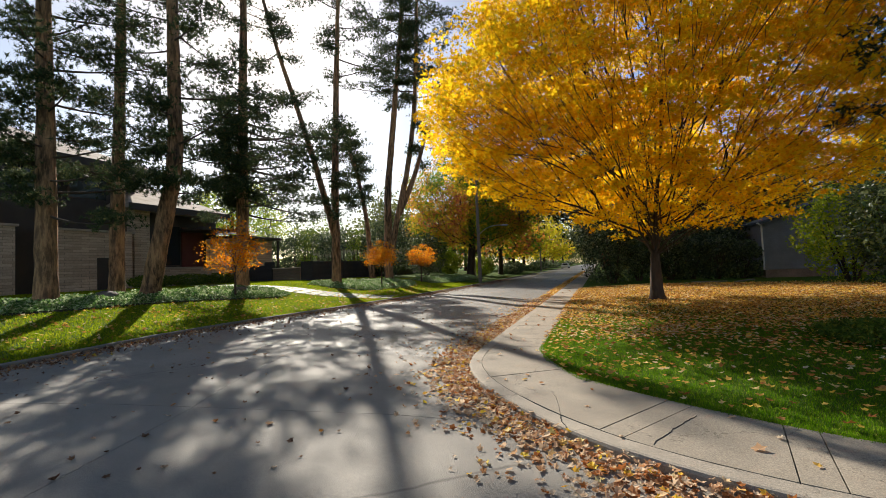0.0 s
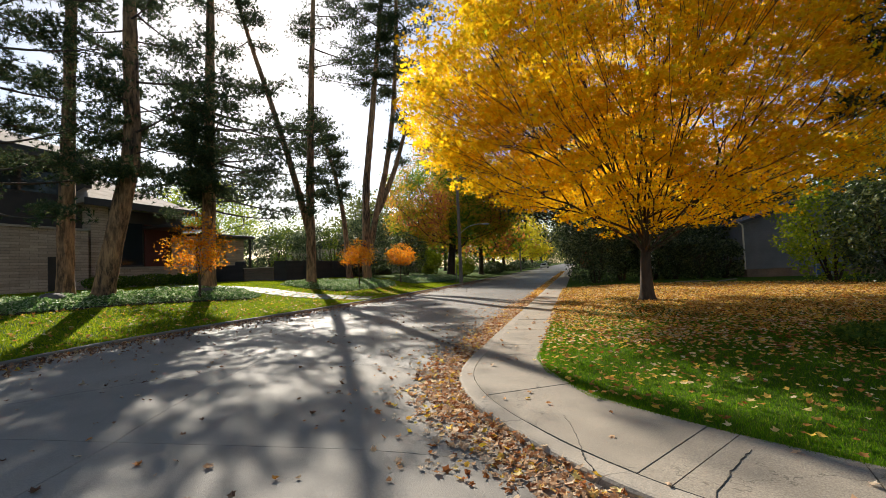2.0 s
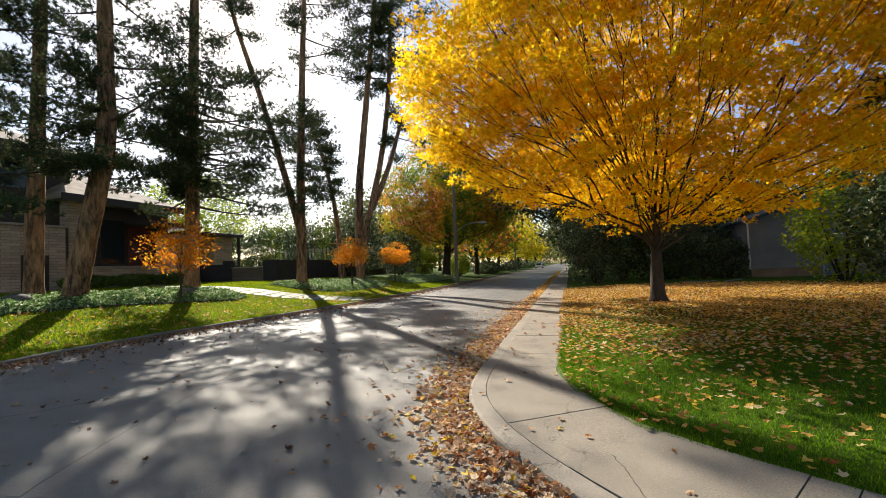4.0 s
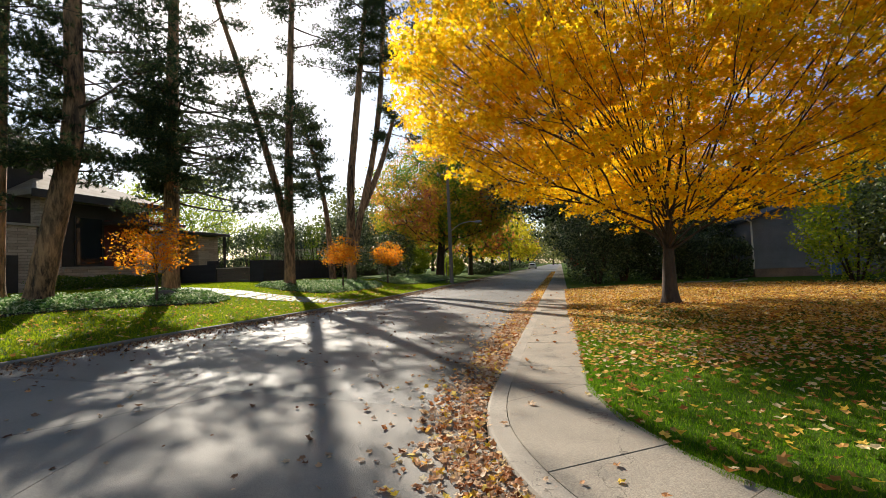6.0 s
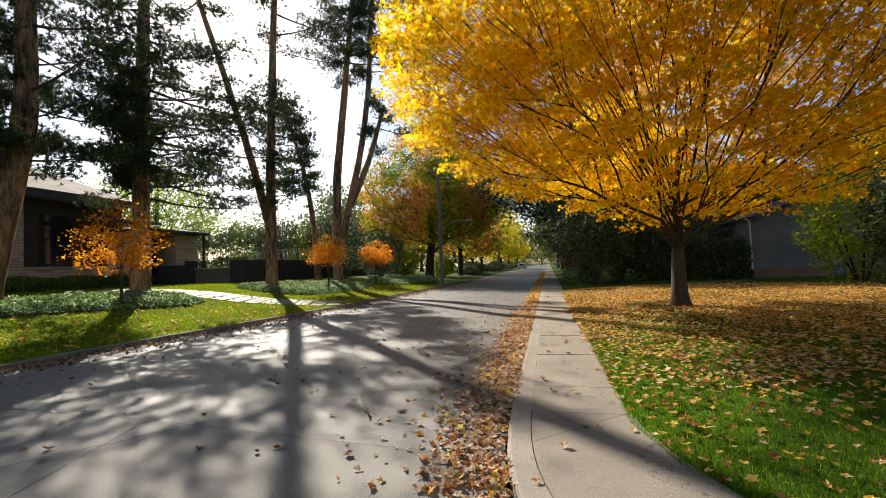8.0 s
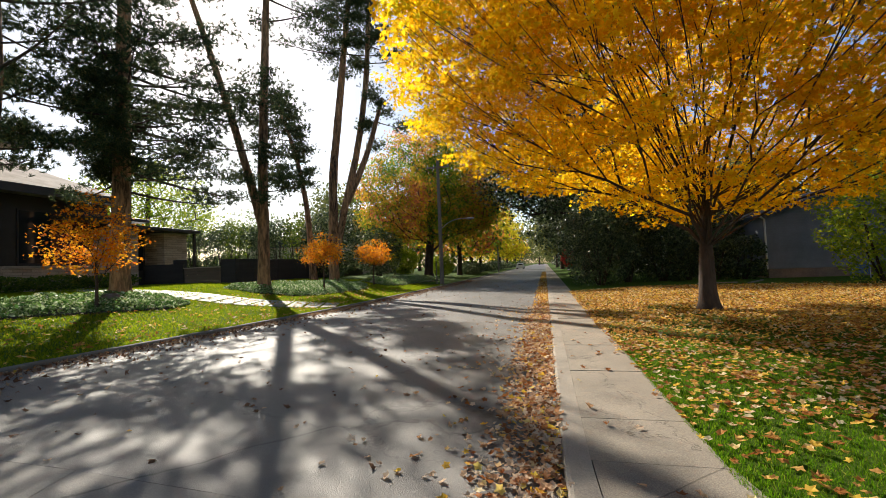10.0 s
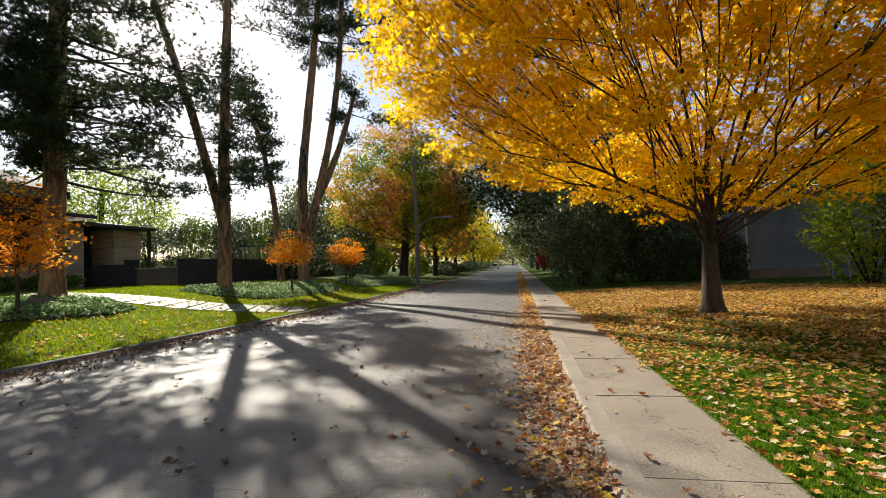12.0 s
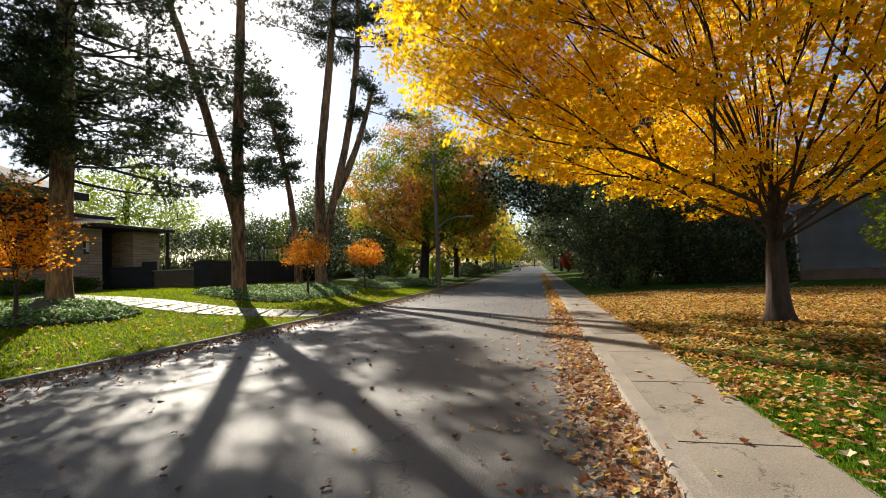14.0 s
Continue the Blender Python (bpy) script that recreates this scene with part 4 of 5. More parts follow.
# ---- planted beds ----
def bed(name, outline, height, n, label):
    """A mound of ground-cover leaves inside an outline."""
    p = np.asarray(outline, float)
    c = p.mean(0)
    t = thing(name, (c[0], c[1], ground_at(*c)), label, "plant bed")
    got = []
    lo, hi = p.min(0), p.max(0)
    q = np.roll(p, -1, 0)
    while len(got) < n:
        x, y = rng.uniform(lo, hi)
        cross = ((p[:, 1] > y) != (q[:, 1] > y)) & (x < (q[:, 0] - p[:, 0]) * (y - p[:, 1]) / (q[:, 1] - p[:, 1] + 1e-12) + p[:, 0])
        if cross.sum() % 2 == 0:
            continue
        e = q - p
        s = np.clip((((x, y) - p) * e).sum(1) / (e * e).sum(1), 0, 1)
        edge = np.min(np.linalg.norm(p + e * s[:, None] - (x, y), axis=1))
        h = height * min(1, 0.35 + edge * 1.6) * (0.8 + 0.4 * noise.noise(Vector((x * 1.5, y * 1.5, 0))))
        got.append((x, y, ground_at(x, y) + h * rng.uniform(0.25, 1.0)))
    ob = leaves("foliage", np.array(got) - np.array(t.location), 0.11, M_IVY, KITE, 0.45, t)
    soil = prism("soil", [tuple(v) for v in (p - c) * 0.97], lambda x, y: ground_at(x + c[0], y + c[1]) - t.location.z - 0.05, lambda x, y: ground_at(x + c[0], y + c[1]) - t.location.z + 0.06, M_SOIL, t)
    return t


bed("ground_cover_bed", [(-14.6, 17.6), (-14.3, 16.6), (-14.7, 15.4), (-15.5, 13.6), (-16.1, 11.6), (-16.3, 9.5), (-16.6, 6), (-16.8, 2), (-19.2, 2), (-19.1, 9), (-18.6, 13), (-17.9, 16.6), (-16, 18.0)], 0.34, 26000, "low bed of pale-edged ground cover round the pines")
bed("ground_cover_bed", [(-12.9, 23.6), (-13.4, 22.4), (-15.2, 21.6), (-17.0, 22.0), (-17.6, 23.2), (-16.6, 25.4), (-15.6, 30), (-13.6, 31), (-12.6, 28)], 0.34, 14000, "low bed of pale-edged ground cover round the pine")
bed("ground_cover_bed", [(-12.0, 33), (-12.6, 32), (-15, 33), (-14.6, 44), (-11.6, 44)], 0.4, 9000, "low dark ground cover along the verge")


# ---- the drive ----
def drive():
    base = thing("garden_path", (0, 0, 0), "pale stone paving bands laid across the lawn", "path", kind="structure")
    line = smooth_line([(-10.35, 20.5), (-12.5, 19.65), (-15.5, 18.95), (-19, 19.1), (-25.5, 21.2)], 0.62)
    for k in range(len(line) - 1):
        w = line[k + 1] - line[k]
        w /= np.linalg.norm(w)
        s = np.array([w[1], -w[0]])
        c = (line[k] + line[k + 1]) / 2
        q = [c + w * 0.27 + s * 0.85, c - w * 0.27 + s * 0.85, c - w * 0.27 - s * 0.85, c + w * 0.27 - s * 0.85]
        prism("paver", [tuple(v) for v in q[::-1]], lambda x, y: ground_at(x, y) - 0.05, lambda x, y: ground_at(x, y) + 0.04, M_PAVER, base)
    return base


drive()


# ---- the house on the rise ----
def house_left():
    gz0 = 0.95
    h = thing("modern_house", (-28, 20, gz0), "long low modern house of brown stone with hipped tan roofs", "house")

    def bx(name, x0, x1, y0, y1, z0, z1, mat, label="", parent=None, bevel=0.0):
        p = parent or h
        ob = box(name, x0 + 28, x1 + 28, y0 - 20, y1 - 20, z0 - gz0, z1 - gz0, mat, p, label, bevel)
        return ob

    bx("wall", -37, -28.3, 4, 25.6, 0.6, 6.1, M_FASCIA, "dark brown wall")
    bx("wall", -38, -29.0, 2, 19.8, 6.1, 8.5, M_FASCIA, "dark upper storey wall")
    bx("stone_wall", -29, -27.6, 11.2, 12.9, 0.6, 4.5, M_STONE, "brown stone wall")
    bx("wall_cap", -29.1, -27.5, 11.1, 13.0, 4.5, 4.62, M_CAP)
    bx("stone_wall", -29, -27.2, 14.2, 18.4, 0.6, 4.4, M_STONE, "brown stone wall")
    bx("wall_cap", -29.1, -27.1, 14.1, 18.5, 4.4, 4.52, M_CAP)
    bx("stone_pillar", -29, -27.6, 18.8, 19.8, 0.6, 6.4, M_STONE, "tall brown stone pillar")
    bx("low_wall", -28.2, -27.4, 19.8, 24.38, 0.6, 2.2, M_STONE, "low brown stone wall")
    bx("wall_cap", -28.25, -27.3, 19.8, 24.38, 2.2, 2.32, M_CAP)
    bx("low_wall", -28.0, -26.6, 2, 11.2, 0.6, 2.1, M_STONE, "low brown stone wall")
    bx("wall_cap", -28.05, -26.5, 2, 11.3, 2.1, 2.22, M_CAP)
    bx("door", -27.19, -27.15, 16.4, 17.6, 0.9, 2.9, M_FASCIA, "dark recessed door")
    bx("red_panel", -28.4, -28.2, 22.6, 24.38, 2.32, 5.2, M_REDPANEL, "dark red wall panel")
    for y0, y1 in ((20.9, 22.5),):
        w = bx("window", -28.33, -28.25, y0, y1, 2.4, 5.3, M_FASCIA)
        bx("pane", -28.25, -28.22, y0 + 0.08, y1 - 0.08, 2.48, 5.2, M_GLASS, "", w)
    for k in range(4):
        w = bx("window", -29.05, -28.97, 4 + 3.7 * k, 7 + 3.7 * k, 6.5, 8.1, M_FASCIA)
        bx("pane", -28.97, -28.94, 4.1 + 3.7 * k, 6.9 + 3.7 * k, 6.6, 8.0, M_GLASS, "", w)
    # entry wing with flat canopies
    bx("wall", -37, -28.0, 25.62, 29.6, 0.6, 4.4, M_FASCIA, "dark brown wall")
    bx("stone_wall", -28.0, -26.4, 24.4, 25.95, 0.6, 4.4, M_STONE, "brown stone wall")
    bx("stone_wall", -27.97, -26.4, 27.8, 29.6, 0.6, 4.3, M_STONE, "brown stone wall")
    bx("wall_cap", -28.0, -26.34, 27.74, 29.66, 4.3, 4.4, M_CAP)
    w = bx("window", -28.0, -27.92, 26.1, 27.7, 1.9, 4.3, M_FASCIA)
    bx("pane", -27.92, -27.89, 26.18, 26.86, 1.98, 4.22, M_GLASS, "", w)
    bx("pane", -27.92, -27.89, 26.94, 27.62, 1.98, 4.22, M_GLASS, "", w)
    bx("canopy", -33, -25.6, 25.0, 30.0, 4.42, 4.62, M_FASCIA, "flat dark canopy", bevel=0.02)
    bx("canopy", -33, -25.9, 22.4, 26.3, 4.86, 5.06, M_FASCIA, "flat dark canopy", bevel=0.02)
    bx("post", -26.0, -25.86, 29.7, 29.84, 0.8, 4.42, M_FASCIA)
    lamp = bx("wall_lamp", -26.4, -26.27, 24.95, 25.15, 3.0, 3.7, M_FASCIA, "dark wall lantern")
    bx("diffuser", -26.27, -26.24, 24.98, 25.12, 3.1, 3.6, M_WHITE, "", lamp)

    def hip(name, x0, x1, y0, y1, z, rise, mat):
        bm = bmesh.new()
        m = min(x1 - x0, y1 - y0) / 2
        pts = [(x0, y0, z), (x1, y0, z), (x1, y1, z), (x0, y1, z), ((x0 + x1) / 2, y0 + m, z + rise), ((x0 + x1) / 2, y1 - m, z + rise)]
        v = [bm.verts.new((p[0] + 28, p[1] - 20, p[2] - gz0)) for p in pts]
        u = [bm.verts.new((p[0] + 28, p[1] - 20, p[2] - gz0 - 0.28)) for p in pts[:4]]
        for f in ((0, 1, 4), (1, 2, 5, 4), (2, 3, 5), (3, 0, 4, 5)):
            bm.faces.new([v[i] for i in f])
        for i in range(4):
            bm.faces.new((v[i], u[i], u[(i + 1) % 4], v[(i + 1) % 4]))
        bm.faces.new(u)
        bmesh.ops.recalc_face_normals(bm, faces=bm.faces[:])
        part(name, bm, mat, h)
        return

    hip("roof", -39, -27.2, 0.5, 20.8, 8.6, 2.6, M_SHINGLE)
    hip("roof", -38.5, -26.9, 18.0, 25.6, 6.3, 2.7, M_SHINGLE)
    bx("fascia", -27.2, -27.12, 0.5, 20.8, 8.2, 8.62, M_FASCIA)
    bx("fascia", -26.9, -26.82, 18.0, 25.6, 5.9, 6.32, M_FASCIA)
    return h


house_left()


def fence():
    f = thing("garden_fence", (-20, 35, 0.7), "dark stained wooden garden fence behind the pines", "fence")
    for k in range(9):
        y0 = 26.6 + 2.0 * k
        for b in range(8):
            box("board", -0.03, 0.02, y0 - 35 + 0.25 * b, y0 - 35 + 0.25 * b + 0.235, -0.1, 1.62, M_DARKWOOD, f)
        box("post", -0.1, 0.05, y0 - 35 - 0.06, y0 - 35 + 0.06, -0.2, 1.72, M_DARKWOOD, f)
    box("rail", -0.06, 0.05, -8.4, 9.6, 1.62, 1.7, M_DARKWOOD, f, "", 0.01)
    box("post", -0.1, 0.05, 9.54, 9.66, -0.2, 1.72, M_DARKWOOD, f)
    return f


fence()


def gate_wall():
    g = thing("gate_wall", (-22, 26.6, 0.9), "dark stained gate beside a brown timber panel", "gate")
    for k in range(6):
        box("board", -1.6, 0.9, -0.08, 0.08, -0.1 + 0.19 * k, 0.08 + 0.19 * k, M_BRICKPIER, g, "brown timber board")
    box("cap", -1.65, 0.95, -0.12, 0.12, 1.045, 1.1, M_CAP, g)
    box("gate_panel", 1.0, 2.0, -0.1, 0.1, -0.1, 1.5, M_DARKWOOD, g, "dark gate panel")
    box("gate_panel", -4.6, -1.7, -0.1, 0.1, -0.1, 1.35, M_DARKWOOD, g, "dark gate panel")
    box("gate_panel", -2.6, -1.68, 0.11, 0.2, -0.1, 1.6, M_DARKWOOD, g, "dark gate panel")
    return g


gate_wall()


def boulder(x, y, r, h):
    bm = bmesh.new()
    bmesh.ops.create_icosphere(bm, subdivisions=3, radius=1.0)
    for v in bm.verts:
        k = 1 + 0.28 * noise.noise(v.co * 1.4 + Vector((x, y, 0)))
        v.co = Vector((v.co.x * r * k, v.co.y * r * 0.8 * k, v.co.z * h * k))
    ob = part("boulder", bm, M_BOULDER)
    ob.location = (x, y, ground_at(x, y) + 0.25 * h)
    return tagged(ob, "flat dark boulder in the planted bed", "boulder", "bed boulders")


boulder(-16.2, 16.0, 0.45, 0.26)
boulder(-17.9, 11.2, 0.5, 0.32)
for y in (18.5, 21.0, 23.6):
    bush("grass_clump", -25.6, y, (0.9, 1.5), 0.8, 2200, 0.12, M_GREEN, "low green shrub along the stone wall", "shrub", group="wall shrubs")


# ---- the grey house ----
def house_right():
    x0, x1, y0, y1, g = 9.4, 19.0, 31.3, 36.5, 0.1
    h = thing("grey_house", (x0, y0, g), "grey clapboard house with a dark gabled roof", "house")
    top, peak = 3.3, 4.9
    mid = (x1 - x0) / 2
    verts, faces = [], []
    z = 0.55
    row = 0.135
    while z < peak - 0.1:
        zz = min(z + row, peak)
        a = 0 if z < top - 0.1 else (z - top + 0.1) / (peak - top) * mid
        o = len(verts)
        verts += [(a, -0.06, z), (x1 - x0 - a, -0.06, z), (x1 - x0 - a, -0.002, zz), (a, -0.002, zz)]
        faces.append((o, o + 1, o + 2, o + 3))
        o = len(verts)
        verts += [(a, -0.002, z), (x1 - x0 - a, -0.002, z), (x1 - x0 - a, -0.06, z), (a, -0.06, z)]
        faces.append((o, o + 1, o + 2, o + 3))
        z += row
    piece("siding", mesh_of("siding", verts, faces, M_SIDING), h, "grey clapboard siding")
    box("wall", 0.0, x1 - x0, 0.0, y1 - y0, 0.5, top, M_SIDING, h)
    bm = bmesh.new()
    pr = [(0, 0, top), (x1 - x0, 0, top), (mid, 0, peak)]
    lo = [bm.verts.new((a, 0.002, c)) for a, b, c in pr]
    hi = [bm.verts.new((a, y1 - y0, c)) for a, b, c in pr]
    bm.faces.new(lo), bm.faces.new(hi[::-1]), bm.faces.new((lo[0], hi[0], hi[1], lo[1]))
    part("gable", bm, M_SIDING, h)
    box("foundation", 0.03, x1 - x0 - 0.03, 0.03, y1 - y0, -0.2, 0.55, M_FOUND, h, "brown block foundation")
    for sgn in (0, 1):
        bm = bmesh.new()
        e = -0.12
        xs = [e, mid] if sgn == 0 else [x1 - x0 - e, mid]
        zs = [top + e * (peak - top) / mid, peak]
        pts = [(xs[0], -0.4, zs[0]), (xs[1], -0.4, zs[1]), (xs[1], y1 - y0 + 0.3, zs[1]), (xs[0], y1 - y0 + 0.3, zs[0])]
        lo = [bm.verts.new((a, b, c + 0.02)) for a, b, c in pts]
        hi = [bm.verts.new((a, b, c + 0.2)) for a, b, c in pts]
        bm.faces.new(lo[::-1]), bm.faces.new(hi)
        for i in range(4):
            bm.faces.new((lo[i], lo[(i + 1) % 4], hi[(i + 1) % 4], hi[i]))
        bmesh.ops.recalc_face_normals(bm, faces=bm.faces[:])
        part("roof", bm, M_SLATE, h)
    tube("downspout", [(-0.06, -0.08, 0.5), (-0.06, -0.08, top - 0.1), (-0.3, -0.2, top + 0.05)], 0.05, 8, M_WHITE, h, "white downspout")
    box("corner_board", -0.03, 0.1, -0.04, 0.06, 0.5, top, M_SIDING, h)
    w = box("window", 7.0, 8.6, -0.08, -0.03, 1.5, 2.9, M_WHITE, h)
    box("pane", 7.08, 8.52, -0.09, -0.082, 1.58, 2.82, M_GLASS, w)
    return h


house_right()


def house_far(x, y, w, d, top, peak, wall, roof, label):
    g = ground_at(x, y)
    h = thing("house", (x, y, g), label, "house")
    box("wall", 0, w, 0, d, -0.2, top, wall, h)
    bm = bmesh.new()
    pr = [(-0.4, top - 0.1), (w + 0.4, top - 0.1), (w / 2, peak)]
    lo = [bm.verts.new((a, -0.3, c)) for a, c in pr]
    hi = [bm.verts.new((a, d + 0.3, c)) for a, c in pr]
    bm.faces.new(lo), bm.faces.new(hi[::-1])
    for i in range(3):
        bm.faces.new((lo[i], hi[i], hi[(i + 1) % 3], lo[(i + 1) % 3]))
    bmesh.ops.recalc_face_normals(bm, faces=bm.faces[:])
    part("roof", bm, roof, h)
    for k in range(2):
        ww = box("window", w * (0.2 + 0.4 * k), w * (0.4 + 0.4 * k), -0.06, -0.01, 1.2, 2.5, M_WHITE, h)
        box("pane", w * (0.2 + 0.4 * k) + 0.07, w * (0.4 + 0.4 * k) - 0.07, -0.07, -0.062, 1.27, 2.43, M_GLASS, ww)
    return h


nh = house_far(-42, 56, 18, 10, 4.0, 5.6, M_CAP, M_SLATE, "neighbouring house with a long blue-grey roof")
ch = box("chimney", 9.5, 10.6, 4, 5, 4.6, 7.4, M_FOUND, nh, "brick chimney")
box("chimney_pot", 9.85, 10.25, 4.3, 4.7, 7.4, 8.0, M_CAP, ch)
house_far(6.5, 44, 9, 9, 3.4, 6.2, M_WHITE, M_SLATE, "pale house behind the hedge")
house_far(6.0, 92, 12, 10, 4.0, 7.0, M_WHITE, M_SLATE, "pale house along the far road")


# ---- poles ----
def utility_pole(x, y, h, lamp_z, lean=0.0):
    g = ground_at(x, y)
    p = thing("utility_pole", (x, y, g), "weathered wooden utility pole with a street lamp arm", "utility pole", "roadside poles")
    tube("pole", [(0, 0, -0.2), (lean * 0.5, 0, h / 2), (lean, 0, h)], [0.16, 0.14, 0.11], 12, M_POLE, p)
    arm = tube("lamp_arm", smooth_line([(0.05, 0, lamp_z), (0.7, 0, lamp_z + 0.55), (1.5, 0, lamp_z + 0.75), (2.1, 0, lamp_z + 0.72)], 0.15), 0.03, 8, M_METAL, p)
    bm = bmesh.new()
    bmesh.ops.create_uvsphere(bm, u_segments=14, v_segments=8, radius=1.0, matrix=Matrix.LocRotScale((2.35, 0, lamp_z + 0.7), None, (0.32, 0.13, 0.09)))
    head = part("lamp_head", bm, M_METAL, p)
    box("cross_arm", -0.9, 0.9, -0.06, 0.06, h - 0.6, h - 0.48, M_POLE, p)
    for k in (-0.8, -0.3, 0.3, 0.8):
        tube("insulator", [(k, 0, h - 0.48), (k, 0, h - 0.32)], [0.04, 0.03], 8, M_METAL, p)
    return p


utility_pole(-9.9, 36.4, 9.5, 4.2)
utility_pole(-10.2, 80, 9.5, 5.0)
for z, dy in ((8.6, 0.0), (8.2, 0.3)):
    w = tube("overhead_wire", [(-9.9 + dy, y, z + 0.5 - 0.9 * math.sin(math.pi * (y - 36.4) / 43.6) * (36.4 < y < 80)) for y in np.linspace(36.4, 80, 20)], 0.012, 5, M_RUBBER)
    tagged(w, "thin black overhead wire between the poles", "wire", "overhead wires")
sp = tube("sign_post", [(-10.6, 37.5, 0.0), (-10.6, 37.5, 2.1)], 0.035, 8, M_POLE)
tagged(sp, "thin wooden post beside the utility pole", "post")


def parked_car(x, y):
    c = thing("parked_car", (x, y, -0.03), "pale car parked far along the road", "car")
    bm = box_bm(bmesh.new(), -0.88, 0.88, -2.2, 2.2, 0.3, 0.85, 0.12)
    part("body", bm, M_PAINT, c)
    bm = box_bm(bmesh.new(), -0.72, 0.72, -1.5, 1.2, 0.8, 1.42, 0.2)
    cab = part("cabin", bm, M_PAINT, c)
    box("windscreen", -0.6, 0.6, -1.53, -1.49, 0.92, 1.3, M_GLASS, cab)
    for sx in (-1, 1):
        for yy in (-1.35, 1.35):
            w = tube("wheel", [(sx * 0.7, yy, 0.32), (sx * 0.9, yy, 0.32)], 0.32, 16, M_RUBBER, c)
        box("headlight", sx * 0.6 - 0.16, sx * 0.6 + 0.16, -2.22, -2.17, 0.58, 0.72, M_WHITE, c)
    return c


parked_car(-8.2, 112)
bush("red_shrub", 1.0, 70, (1.0, 1.0), 2.6, 2500, 0.2, M_RED, "small tree with bright red leaves", "shrub", lift=0.6)


def sawhorse(x, y):
    g = ground_at(x, y)
    s = thing("folding_stand", (x, y, g), "small folding stand with a blue panel beside the house", "stand")
    for a in (-0.35, 0.35):
        tube("leg", [(a - 0.15, -0.25, 0), (a, 0, 0.8)], 0.02, 6, M_METAL, s)
        tube("leg", [(a + 0.15, 0.25, 0), (a, 0, 0.8)], 0.02, 6, M_METAL, s)
    tube("bar", [(-0.45, 0, 0.8), (0.45, 0, 0.8)], 0.02, 6, M_METAL, s)
    box("panel", -0.4, 0.4, 0.1, 0.13, 0.15, 0.65, M_BLUE, s, "blue panel")
    return s


sawhorse(12.4, 29.3)


def plank(x, y, length, turn):
    ob = part("garden_plank", box_bm(bmesh.new(), -length / 2, length / 2, -0.07, 0.07, 0.0, 0.045, 0.006), M_POLE)
    ob.matrix_world = pose(x, y, ground_at(x, y) + 0.005, 0, 0, turn)
    return tagged(ob, "weathered pale plank lying on the grass", "plank", "planks by the hedge")


plank(7.5, 28.2, 2.6, 56)
plank(5.7, 27.8, 1.8, 8)


# ---- fallen leaves and grass ----
def scatter_leaves(name, pts, size, mat, label, flat=0.75, curl=1.2, shape=STAR):
    ob = leaves(name, pts, size, mat, shape, flat, None, label, curl)
    return tagged(ob, label, "fallen leaves", kind="stuff")


def along(line, n, spread, y_max):
    """Points beside a plan line: spread is (near, far) to the road's side."""
    p = lined([q for q in line if q[1] <= y_max], 0.05)
    o = offset_line(p, 1.0) - p
    k = rng.integers(0, len(p), n)
    return p[k] + rng.uniform(-0.06, 0.06, (n, 2)) - o[k] * (spread[0] + (spread[1] - spread[0]) * (rng.beta(1.2, 2.2, n) + (rng.random(n) < 0.2) * rng.exponential(0.45, n)))[:, None]


def gutter(n, y_max, heap):
    q = along([(-2.2, y_max)] + [(a, b) for a, b in KERB if b < min(y_max, 19)][:-2], n, (-0.02, 0.72), y_max)
    z = np.array([road_z(a, b) for a, b in q])
    d = np.abs(right_of(KERB, q[:, 1]) - q[:, 0])
    return np.column_stack([q, z + 0.012 + rng.uniform(0, heap, n) * np.clip(1 - d / 0.8, 0.1, 1)])


scatter_leaves("gutter_leaves", gutter(7800, 20, 0.07), 0.075, M_LITTER, "drift of brown and gold leaves along the kerb", 0.76, 0.8)
far_g = np.column_stack([-2.22 - 0.6 * rng.beta(1.1, 2.2, 4500), rng.uniform(20, 70, 4500), rng.uniform(-0.05, 0.02, 4500)])
scatter_leaves("gutter_leaves", far_g, 0.11, M_LITTER_GOLD, "drift of golden leaves along the far kerb", 0.5, 1.0, LOBED)

n = 6500
yy = rng.uniform(-2, 45, n)
xx = left_kerb(yy) + 0.05 + rng.exponential(0.35, n)
scatter_leaves("gutter_leaves", np.column_stack([xx, yy, road_z(xx, yy) + 0.015 + rng.uniform(0, 0.04, n)]), 0.09, M_LITTER_BROWN, "thin drift of brown leaves along the old kerb", 0.55, 1.0, LOBED)

n = 1100
xx, yy = rng.uniform(-10.5, -2.3, n), rng.uniform(1.5, 40, n) ** 1.0
scatter_leaves("road_leaves", np.column_stack([xx, yy, road_z(xx, yy) + 0.014]), 0.074, M_LITTER_BROWN, "single brown leaves scattered over the road", 0.85)

n = 80000
aa, rr = rng.uniform(0, 2 * np.pi, n), 10.5 * rng.uniform(0, 1, n) ** 0.55
xx, yy = 2.6 + rr * np.cos(aa) * 1.05, 17.6 + rr * np.sin(aa) * 0.85
xx = np.where(rng.random(n) < 0.12, xx + rng.uniform(0, 8, n), xx)
patchy = np.array([noise.noise(Vector((a * 0.45, b * 0.8, 5.0))) + 0.5 * noise.noise(Vector((a * 1.6, b * 2.2, 9.0))) for a, b in zip(xx, yy)])
ok = (xx > right_of(LAWN, yy) - 0.12) & (yy < 29) & (rng.random(n) < np.clip(0.55 + 0.9 * patchy + 0.13 * (yy - 13), np.where(yy > 12.5, 0.5, 0.05), 1))
pts = np.column_stack([xx, yy, land(xx, yy) + 0.02 + rng.uniform(0, 0.05, n)])[ok]
fine = pts[:, 1] < 12.5
near_pts = pts[fine]
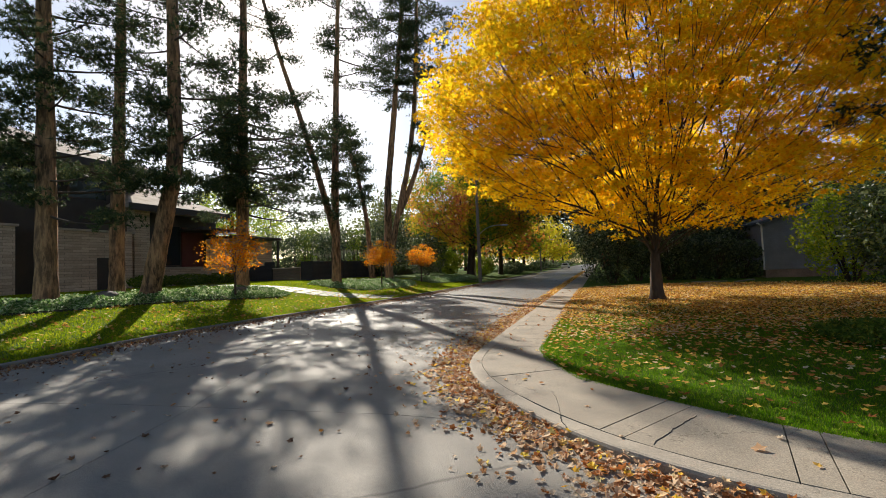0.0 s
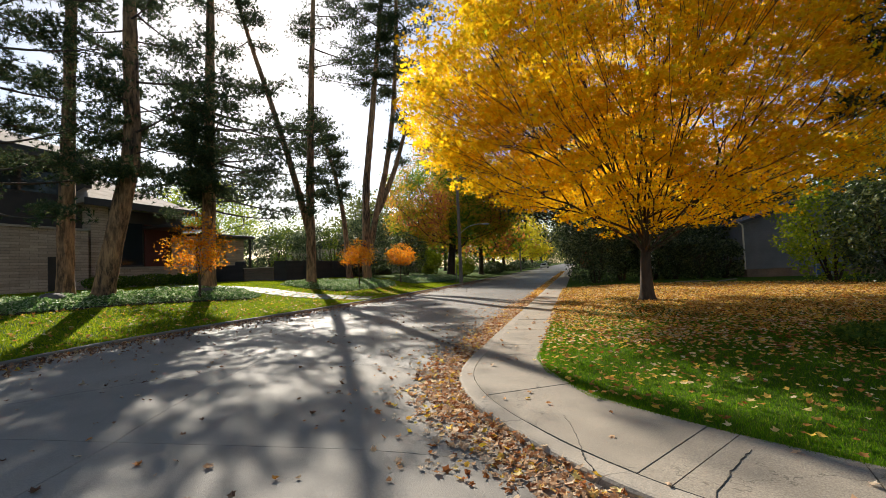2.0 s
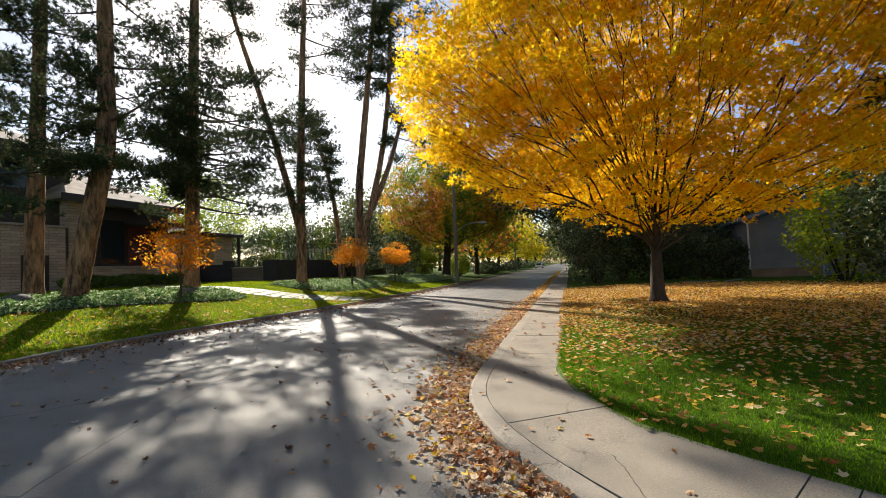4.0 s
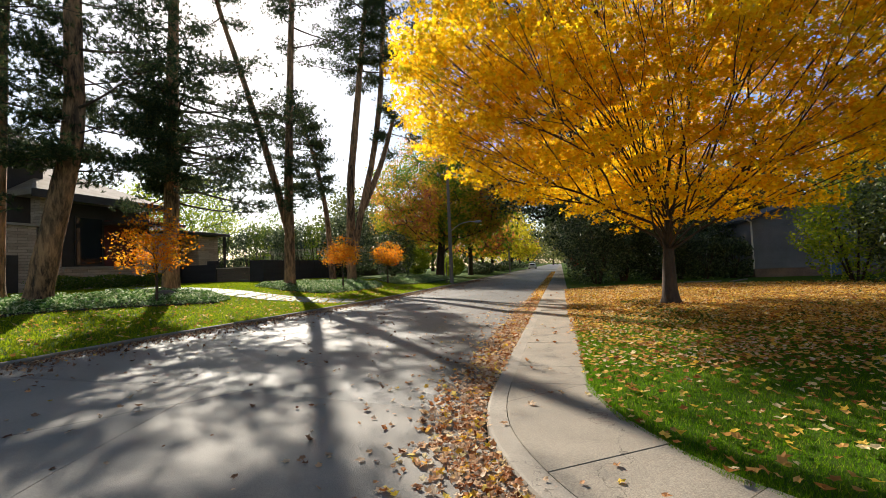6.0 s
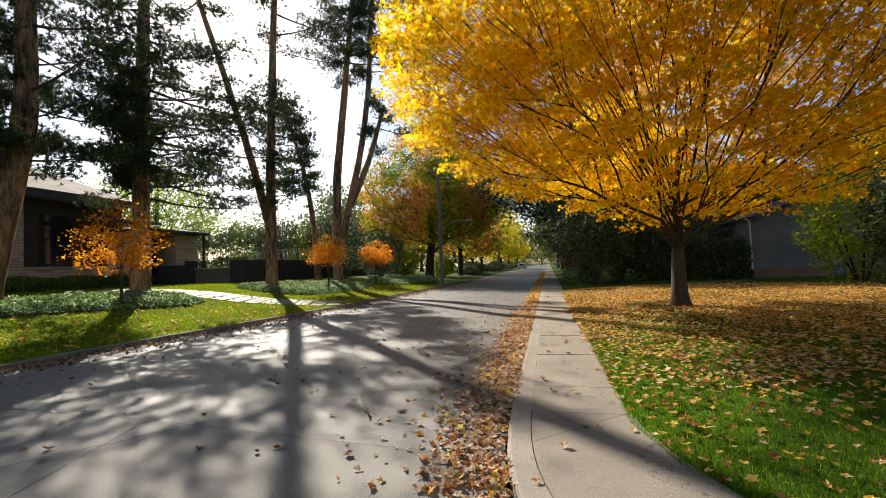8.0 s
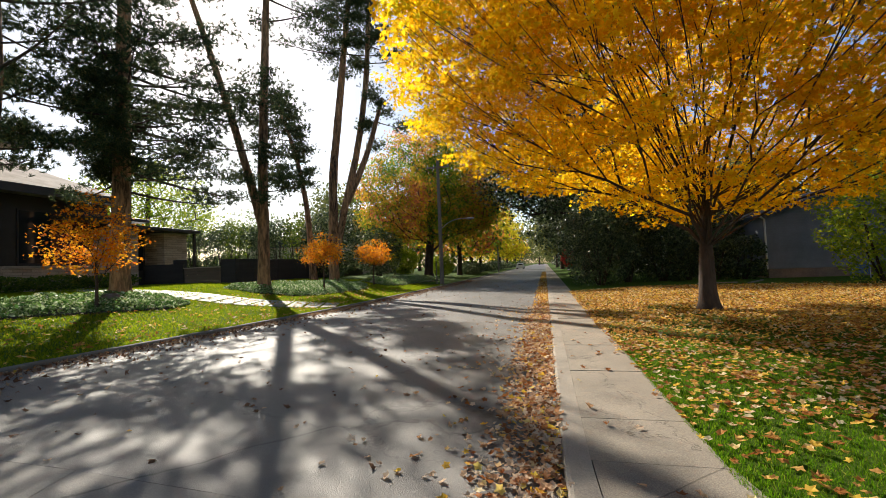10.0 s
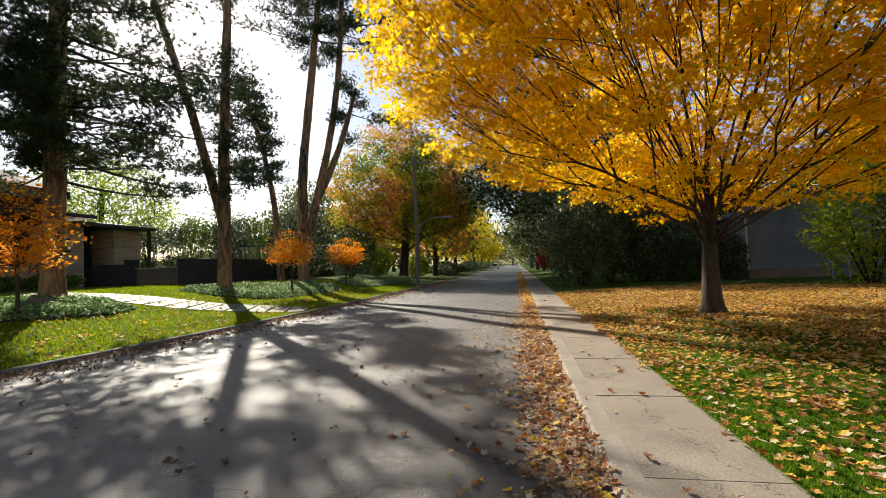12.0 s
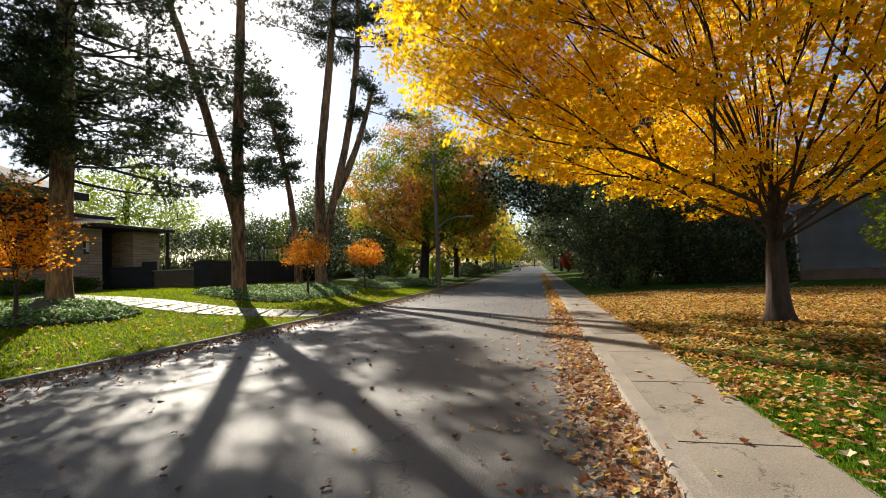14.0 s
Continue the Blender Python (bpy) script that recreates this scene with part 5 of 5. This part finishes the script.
scatter_leaves("lawn_leaves", near_pts[::2], 0.08, M_LITTER_GOLD, "golden leaves thinning out over the green lawn", 0.85, 0.6)
scatter_leaves("lawn_leaves", near_pts[1::2], 0.08, M_LITTER, "pale and brown leaves thinning out over the green lawn", 0.85, 0.6)
scatter_leaves("lawn_leaves", pts[~fine], 0.088, M_LITTER_GOLD, "thick carpet of golden leaves under the maple", 0.76, 1.0, LOBED)
n = 4200
xx, yy = rng.uniform(-1.2, 9, n), 4.3 + 8.5 * rng.beta(1.7, 1.1, n)
ok = xx > right_of(LAWN, yy) - 0.05
scatter_leaves("lawn_leaves", np.column_stack([xx, yy, land(xx, yy) + 0.05 + rng.uniform(0, 0.03, n)])[ok], 0.086, M_LITTER_GOLD, "single golden leaves on the green lawn", 0.85, 0.6)
n = 260
xx, yy = rng.uniform(-2.0, 3.5, n), rng.uniform(3.2, 24, n)
ok = (xx < right_of(LAWN, yy) + 0.1) & (xx > right_of(KERB, yy) + 0.1)
scatter_leaves("pavement_leaves", np.column_stack([xx, yy, np.full(n, 0.03)])[ok], 0.088, M_LITTER, "single leaves on the pavement", 0.85)
n = 1600
yy = rng.uniform(2, 30, n)
xx = left_kerb(yy) - 0.2 - rng.uniform(0, 5, n)
scatter_leaves("lawn_leaves", np.column_stack([xx, yy, land(xx, yy) + 0.05]), 0.12, M_LITTER_GOLD, "few golden leaves on the rising lawn", 0.7, 1.0, LOBED)


def blades(xx, yy, h, w, label, mat=M_BLADE):
    n = len(xx)
    z = land(xx, yy)
    a = rng.uniform(0, 2 * np.pi, n)
    hh = h * rng.uniform(0.5, 1.3, n)
    lean = rng.normal(size=(n, 2)) * 0.45 * hh[:, None]
    dx, dy = np.cos(a) * w, np.sin(a) * w
    v = np.stack([np.column_stack([xx - dx, yy - dy, z - 0.005]), np.column_stack([xx + dx, yy + dy, z - 0.005]), np.column_stack([xx + lean[:, 0], yy + lean[:, 1], z + hh])], 1)
    ob = piece("grass", mesh_of("grass", v.reshape(-1, 3), np.arange(3 * n).reshape(-1, 3), mat))
    return tagged(ob, label, "grass", kind="stuff")


n = 200000
yy = 3.8 + 9.5 * rng.uniform(0, 1, n) ** 1.3
xx = right_of(LAWN, yy) - 0.03 + 9 * rng.uniform(0, 1, n) ** 1.4
blades(xx, yy, 0.034, 0.0042, "short green grass of the corner lawn")
n = 110000
yy = rng.uniform(1, 36, n)
xx = left_kerb(yy) - 0.12 - 6 * rng.uniform(0, 1, n)
blades(xx, yy, 0.06, 0.014, "sunlit short grass of the rising lawn", M_BLADE_SUNLIT)
n = 60000
yy = rng.uniform(3, 33, n)
xx = left_kerb(yy) - 6 - 10 * rng.uniform(0, 1, n)
blades(xx, yy, 0.07, 0.022, "sunlit grass round the planted beds", M_BLADE_SUNLIT)
